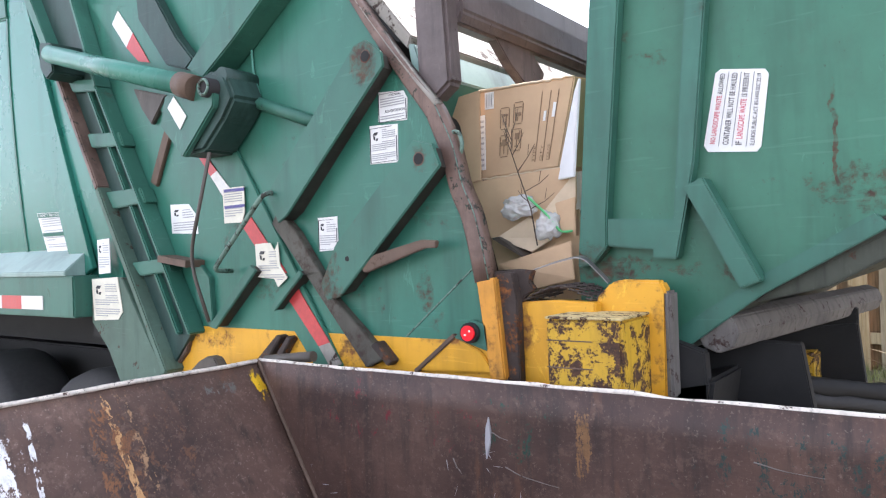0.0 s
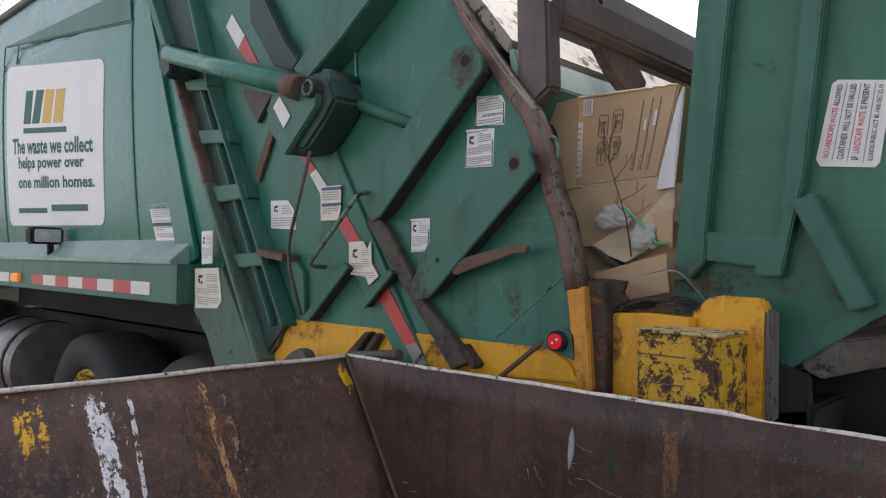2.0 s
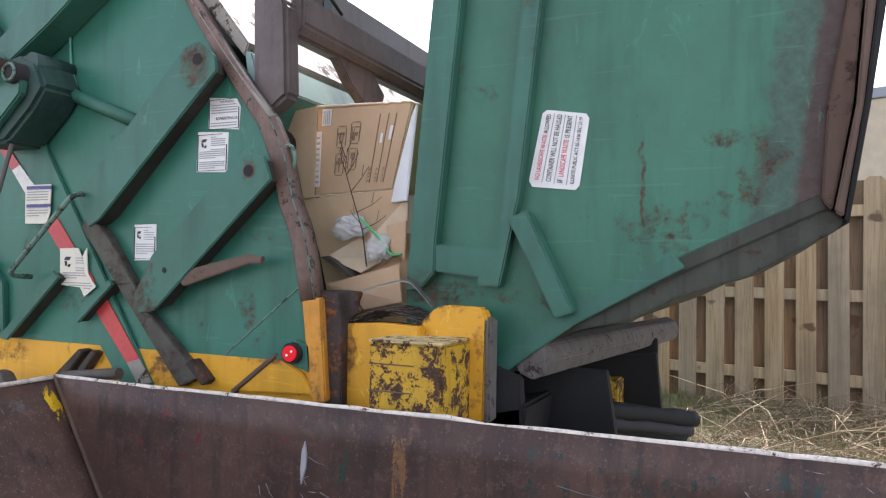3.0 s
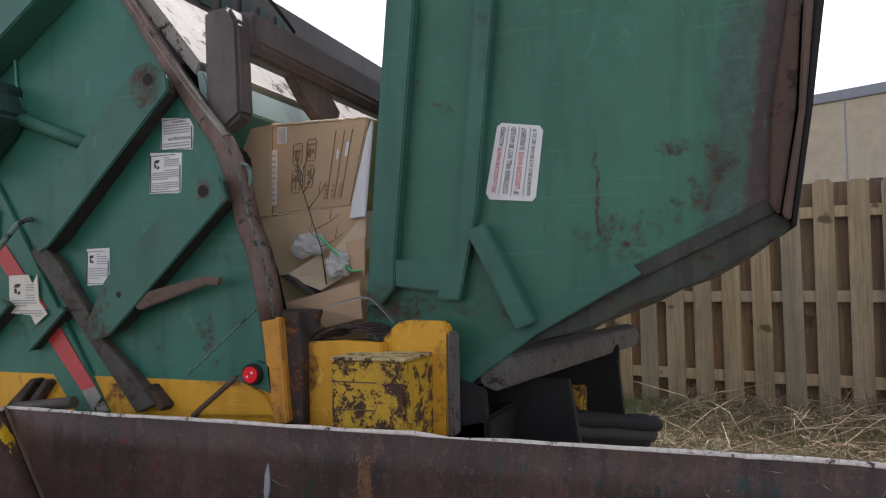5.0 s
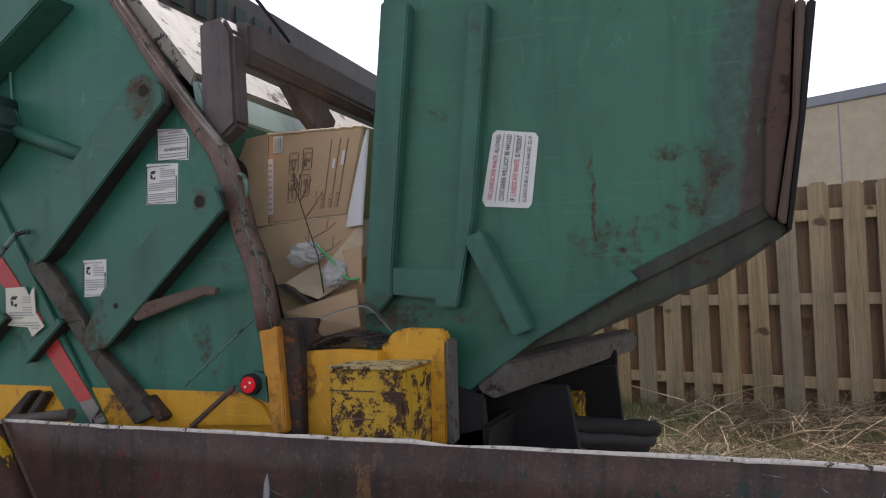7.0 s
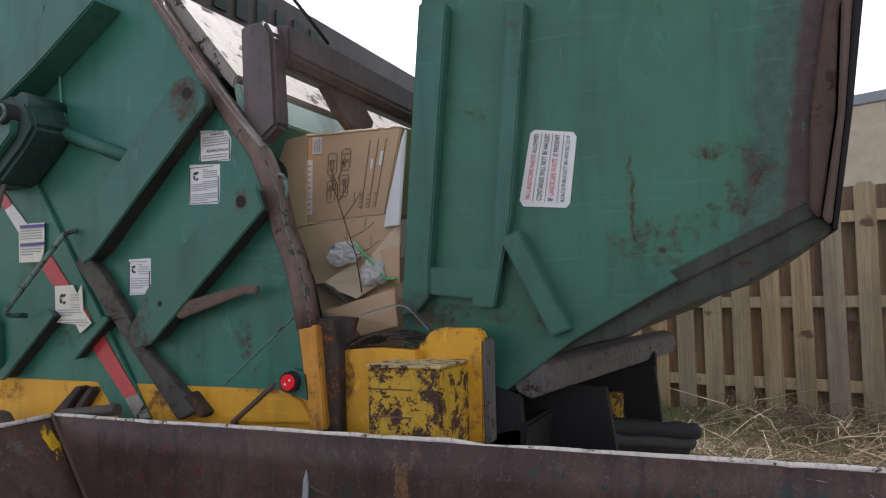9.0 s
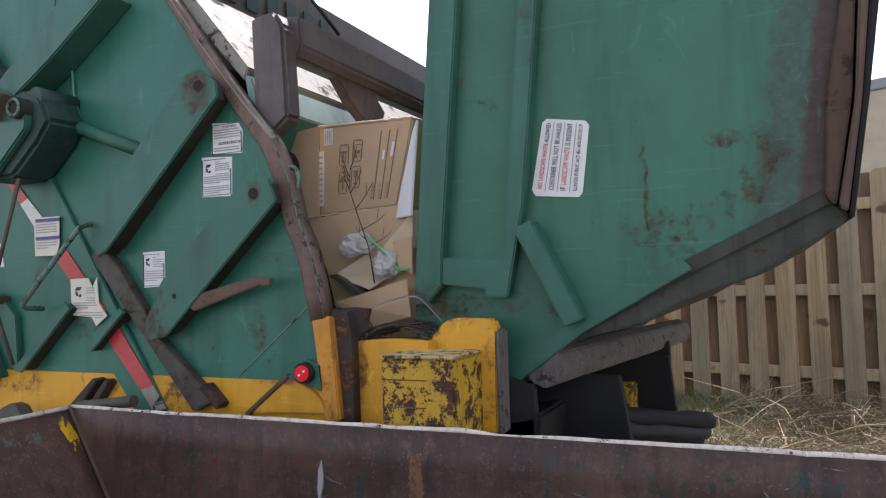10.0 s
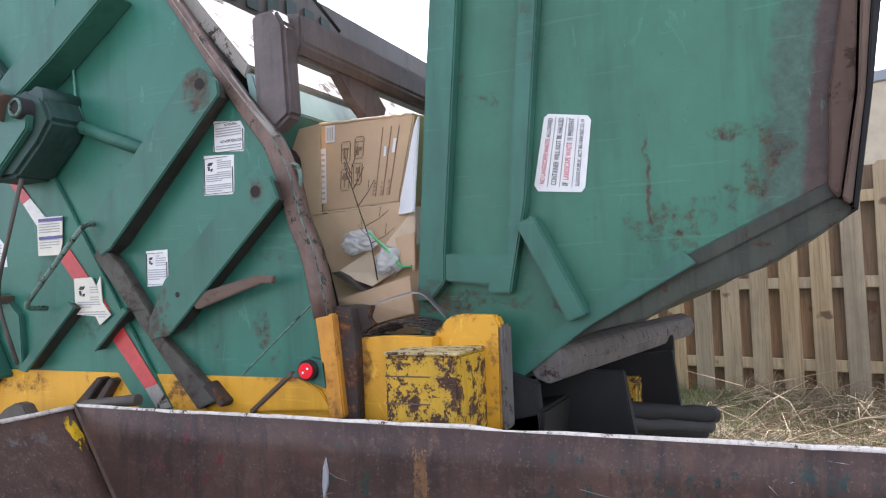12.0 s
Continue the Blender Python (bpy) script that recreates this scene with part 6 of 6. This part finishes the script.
def swept_tree(base, label):
    """An old bare tree whose limbs sweep to one side; limbs: (parent, part of its length, first and last angle, length, thickness)."""
    r = random.Random(12)
    root = thing("bare_tree", label, "tree", "bare trees")
    sideways, deep = Vector((-0.53, -0.85, 0)), Vector((-0.85, 0.53, 0))
    limbs = [(None, 0, 91, 84, 5.0, 0.155), (0, 0.96, 55, 78, 7.5, 0.105), (0, 1.0, 112, 62, 7.0, 0.10), (2, 0.28, 118, 84, 5.5, 0.065), (1, 0.26, 24, -14, 7.4, 0.055), (1, 0.42, 46, -6, 7.4, 0.06),
             (1, 0.36, 60, -24, 5.8, 0.045), (1, 0.66, 46, 4, 5.4, 0.045), (0, 0.92, 12, -26, 2.8, 0.025), (1, 0.5, 98, 78, 4.5, 0.045), (2, 0.5, 52, 40, 4.5, 0.045), (2, 0.42, 30, -10, 4.0, 0.03),
             (3, 0.4, 60, 75, 3.0, 0.03), (1, 0.55, 70, 20, 5.0, 0.04), (2, 0.66, 74, 30, 4.0, 0.035), (1, 0.3, 10, -30, 3.6, 0.03), (3, 0.5, 128, 95, 2.8, 0.025), (1, 0.8, 60, 20, 4.2, 0.035)]
    trunk, crown = bmesh.new(), bmesh.new()

    def shoot(p, d, ln, rad, level):
        steps = (5, 4, 2)[level]
        pts, dirs = [p], [d]
        for _ in range(steps):
            d = (d + Vector((r.gauss(0, 0.13), r.gauss(0, 0.13), r.gauss(-0.02, 0.13))) + sideways * 0.05).normalized()
            p = p + d * ln / steps
            pts.append(p)
            dirs.append(d)
        tube(pts, rad, (4, 3, 3)[level], crown, rad * 0.4)
        if level == 2:
            return
        count = int(ln / (0.17, 0.16)[level])
        for k in range(count):
            i = 1 + k % steps
            side = dirs[i].cross(Vector((r.gauss(0, 1), r.gauss(0, 1), r.gauss(0, 1)))).normalized()
            shoot(pts[i - 1].lerp(pts[i], r.random()), (dirs[i] + side * r.uniform(0.35, 0.8)).normalized(), ln * r.uniform(0.22, 0.5), max(0.005, rad * 0.6), level + 1)

    lines = []
    for parent, where, a0, a1, ln, rad in limbs:
        p = Vector(base) if parent is None else lines[parent][min(int(where * 12), 12)]
        pts, drift = [p], r.uniform(-0.25, 0.25)
        for k in range(12):
            a = radians(a0 + (a1 - a0) * k / 11 + r.gauss(0, 6 if parent is not None else 1))
            p = p + (sideways * math.cos(a) + Vector((0, 0, math.sin(a))) + deep * drift).normalized() * ln / 12
            pts.append(p)
        lines.append(pts)
        tube(pts, rad, 8, trunk if parent is None else crown, rad * (0.75 if parent is None else 0.18))
        if parent is None:
            continue
        for k in range(int(ln / 0.21)):
            t = r.uniform(0.12, 1.0)
            i = min(int(t * 12), 11)
            d = (pts[i + 1] - pts[i]).normalized()
            side = d.cross(Vector((r.gauss(0, 1), r.gauss(0, 1), r.gauss(0, 1)))).normalized()
            shoot(pts[i].lerp(pts[i + 1], r.random()), (d + side * r.uniform(0.25, 0.65) + sideways * 0.25 + Vector((0, 0, -0.08))).normalized(), r.uniform(0.8, 2.4) * (1.15 - 0.45 * t), 0.014, 0)
    part("trunk", trunk, BARK, root)
    part("crown", crown, BARK, root)


swept_tree((-27.2, 6.0, 0), "large leafless tree with fine swept branches beside the lot")
tree("bare_tree", (-55.0, 5.4, 0), 6.6, 0.8, 15, 3, "small leafless tree at the lot's far edge")
tree("bare_tree", (-58.0, 8.2, 0), 7.2, 0.8, 23, 3, "small leafless tree at the lot's far edge")
tree("bare_tree", (-75.0, 6.0, 0), 6.0, 0.8, 31, 3, "small leafless tree at the lot's far edge")


def lamp_post(x, y, h, w):
    ob = thing("lamp_post", "dark parking lot lamp post with a square head", "lamp post", "lot lamps")
    part("pole", block((x - w, y - w, 0), (x + w, y + w, h), 0.01), BLACK, ob)
    part("base", block((x - 3 * w, y - 3 * w, 0), (x + 3 * w, y + 3 * w, 0.6), 0.03), CONCRETE, ob)
    part("lamp_head", slab([(x - 0.32, h), (x + 0.32, h), (x + 0.40, h + 0.45), (x - 0.40, h + 0.45)], y - 0.38, y + 0.38, 0.03), BLACK, ob)


lamp_post(-34.5, 4.65, 5.4, 0.085)
lamp_post(-58.0, 7.25, 6.0, 0.09)
lamp_post(-95.0, 9.3, 4.4, 0.09)


def car(label, place, heading, paint, stripe=None, tall=1.45, length=4.45):
    """A parked car: body, cabin glass, wheels and lamps; local x is its length."""
    ob = thing("car", label, "car", "parked cars")
    L, W = length / 2, 0.86
    lo = [(-L, 0.30), (-L + 0.08, 0.22), (L - 0.10, 0.22), (L, 0.34), (L - 0.02, 0.62), (L - 0.35, 0.80), (L - 1.15, 0.98), (-L + 0.35, 1.02), (-L + 0.05, 0.95)]
    part("body", slab(lo, -W, W, 0.06), paint, ob)
    hi = [(L - 1.25, 0.95), (L - 2.05, tall - 0.05), (L - 2.4, tall), (-L + 1.0, tall - 0.06), (-L + 0.15, 1.0)]
    part("cabin", slab(hi, -W + 0.14, W - 0.14, 0.07), paint, ob)
    for s in (-1, 1):
        part("side_window", slab([(L - 1.45, 0.99), (L - 2.1, tall - 0.12), (-L + 1.05, tall - 0.14), (-L + 0.5, 1.03)], s * (W - 0.14) - 0.012, s * (W - 0.14) + 0.012, 0.004), CAR_DARK, ob)
        if stripe:
            part("stripe", slab([(L - 0.55, 0.74), (L - 1.5, 0.86), (-L + 0.3, 0.9), (-L + 0.3, 0.52), (L - 1.75, 0.52)], s * W - 0.006, s * W + 0.006, 0.002), stripe, ob)
        part("headlamp", block((L - 0.42, s * 0.62 - 0.16, 0.62), (L - 0.06, s * 0.62 + 0.16, 0.76), 0.03), CHROME, ob)
        part("tail_lamp", block((-L - 0.01, s * 0.64 - 0.14, 0.72), (-L + 0.2, s * 0.64 + 0.2, 0.92), 0.03), LAMP_RED, ob)
        for x in (L - 0.85, -L + 0.85):
            wheel(ob, x, s * (W - 0.09), 0.32, 0.2, TANK, s)
    part("windscreen", slab([(L - 1.22, 0.99), (L - 1.98, tall - 0.08), (L - 2.0, tall - 0.06), (L - 1.20, 1.0)], -W + 0.22, W - 0.22, 0.002), CAR_DARK, ob)
    ob.matrix_basis = pose(place[0], place[1], 0, 0, 0, heading)
    return ob


car("white and teal hatchback parked on the lot", (-25.2, 4.75), -84, CAR_WHITE, CAR_TEAL)
car("white hatchback with red tail lamps parked on the lot", (-31.0, 5.55), 84, CAR_WHITE, None, 1.5)
car("white pickup-like utility car parked on the lot", (-36.5, 6.0), -86, CAR_WHITE, None, 1.8, 4.9)
rnd = random.Random(3)
for i in range(7):
    car("parked car far across the lot", (-112 - rnd.uniform(0, 3), -7 + i * 2.6 - 4.5, 0), 3 + rnd.uniform(-3, 3), (CAR_WHITE, CAR_DARK, TANK)[i % 3], None, rnd.uniform(1.4, 1.8))
for k in range(6):
    bm = block((-17.5 - k * 2.9, -1.4, 0.004), (-17.38 - k * 2.9, 3.2, 0.010), 0)
    tagged(part("parking_line", bm, LINE_PAINT), "faded yellow parking line on the asphalt", "line", "parking lines", "structure")
tagged(part("parking_line", block((-15.0, -0.6, 0.004), (-14.4, 1.6, 0.010), 0), LINE_PAINT), "faded yellow parking mark on the asphalt", "line", "parking lines", "structure")

rnd = random.Random(9)
bm = bmesh.new()
for i in range(160):
    y = -70 + i * 0.9
    h = rnd.uniform(2.3, 3.3)
    c = Vector((-150 + rnd.uniform(-4, 4), y, 0))
    base = bmesh.ops.create_icosphere(bm, subdivisions=3, radius=1)
    for v in base["verts"]:
        p = v.co.copy()
        k = 1 + 0.45 * noise.noise(p * 2.1 + Vector((i, 0, 0))) + 0.3 * noise.noise(p * 6.0 + Vector((0, i, 0)))
        v.co = c + Vector((p.x * 2.0, p.y * 1.6, max(0, p.z + 0.7) * h * 0.6)) * k
tagged(part("far_hedge", bm, HEDGE), "dark line of far shrubs closing the lot", "hedge", kind="stuff")
far = thing("far_building", "low dark building across the road", "building")
part("wall", block((-190, -60, 0), (-175, -12, 5.2), 0.1), CONCRETE, far)
part("roof", block((-190.3, -60.3, 5.2), (-174.7, -11.7, 5.6), 0.05), METAL_TRIM, far)
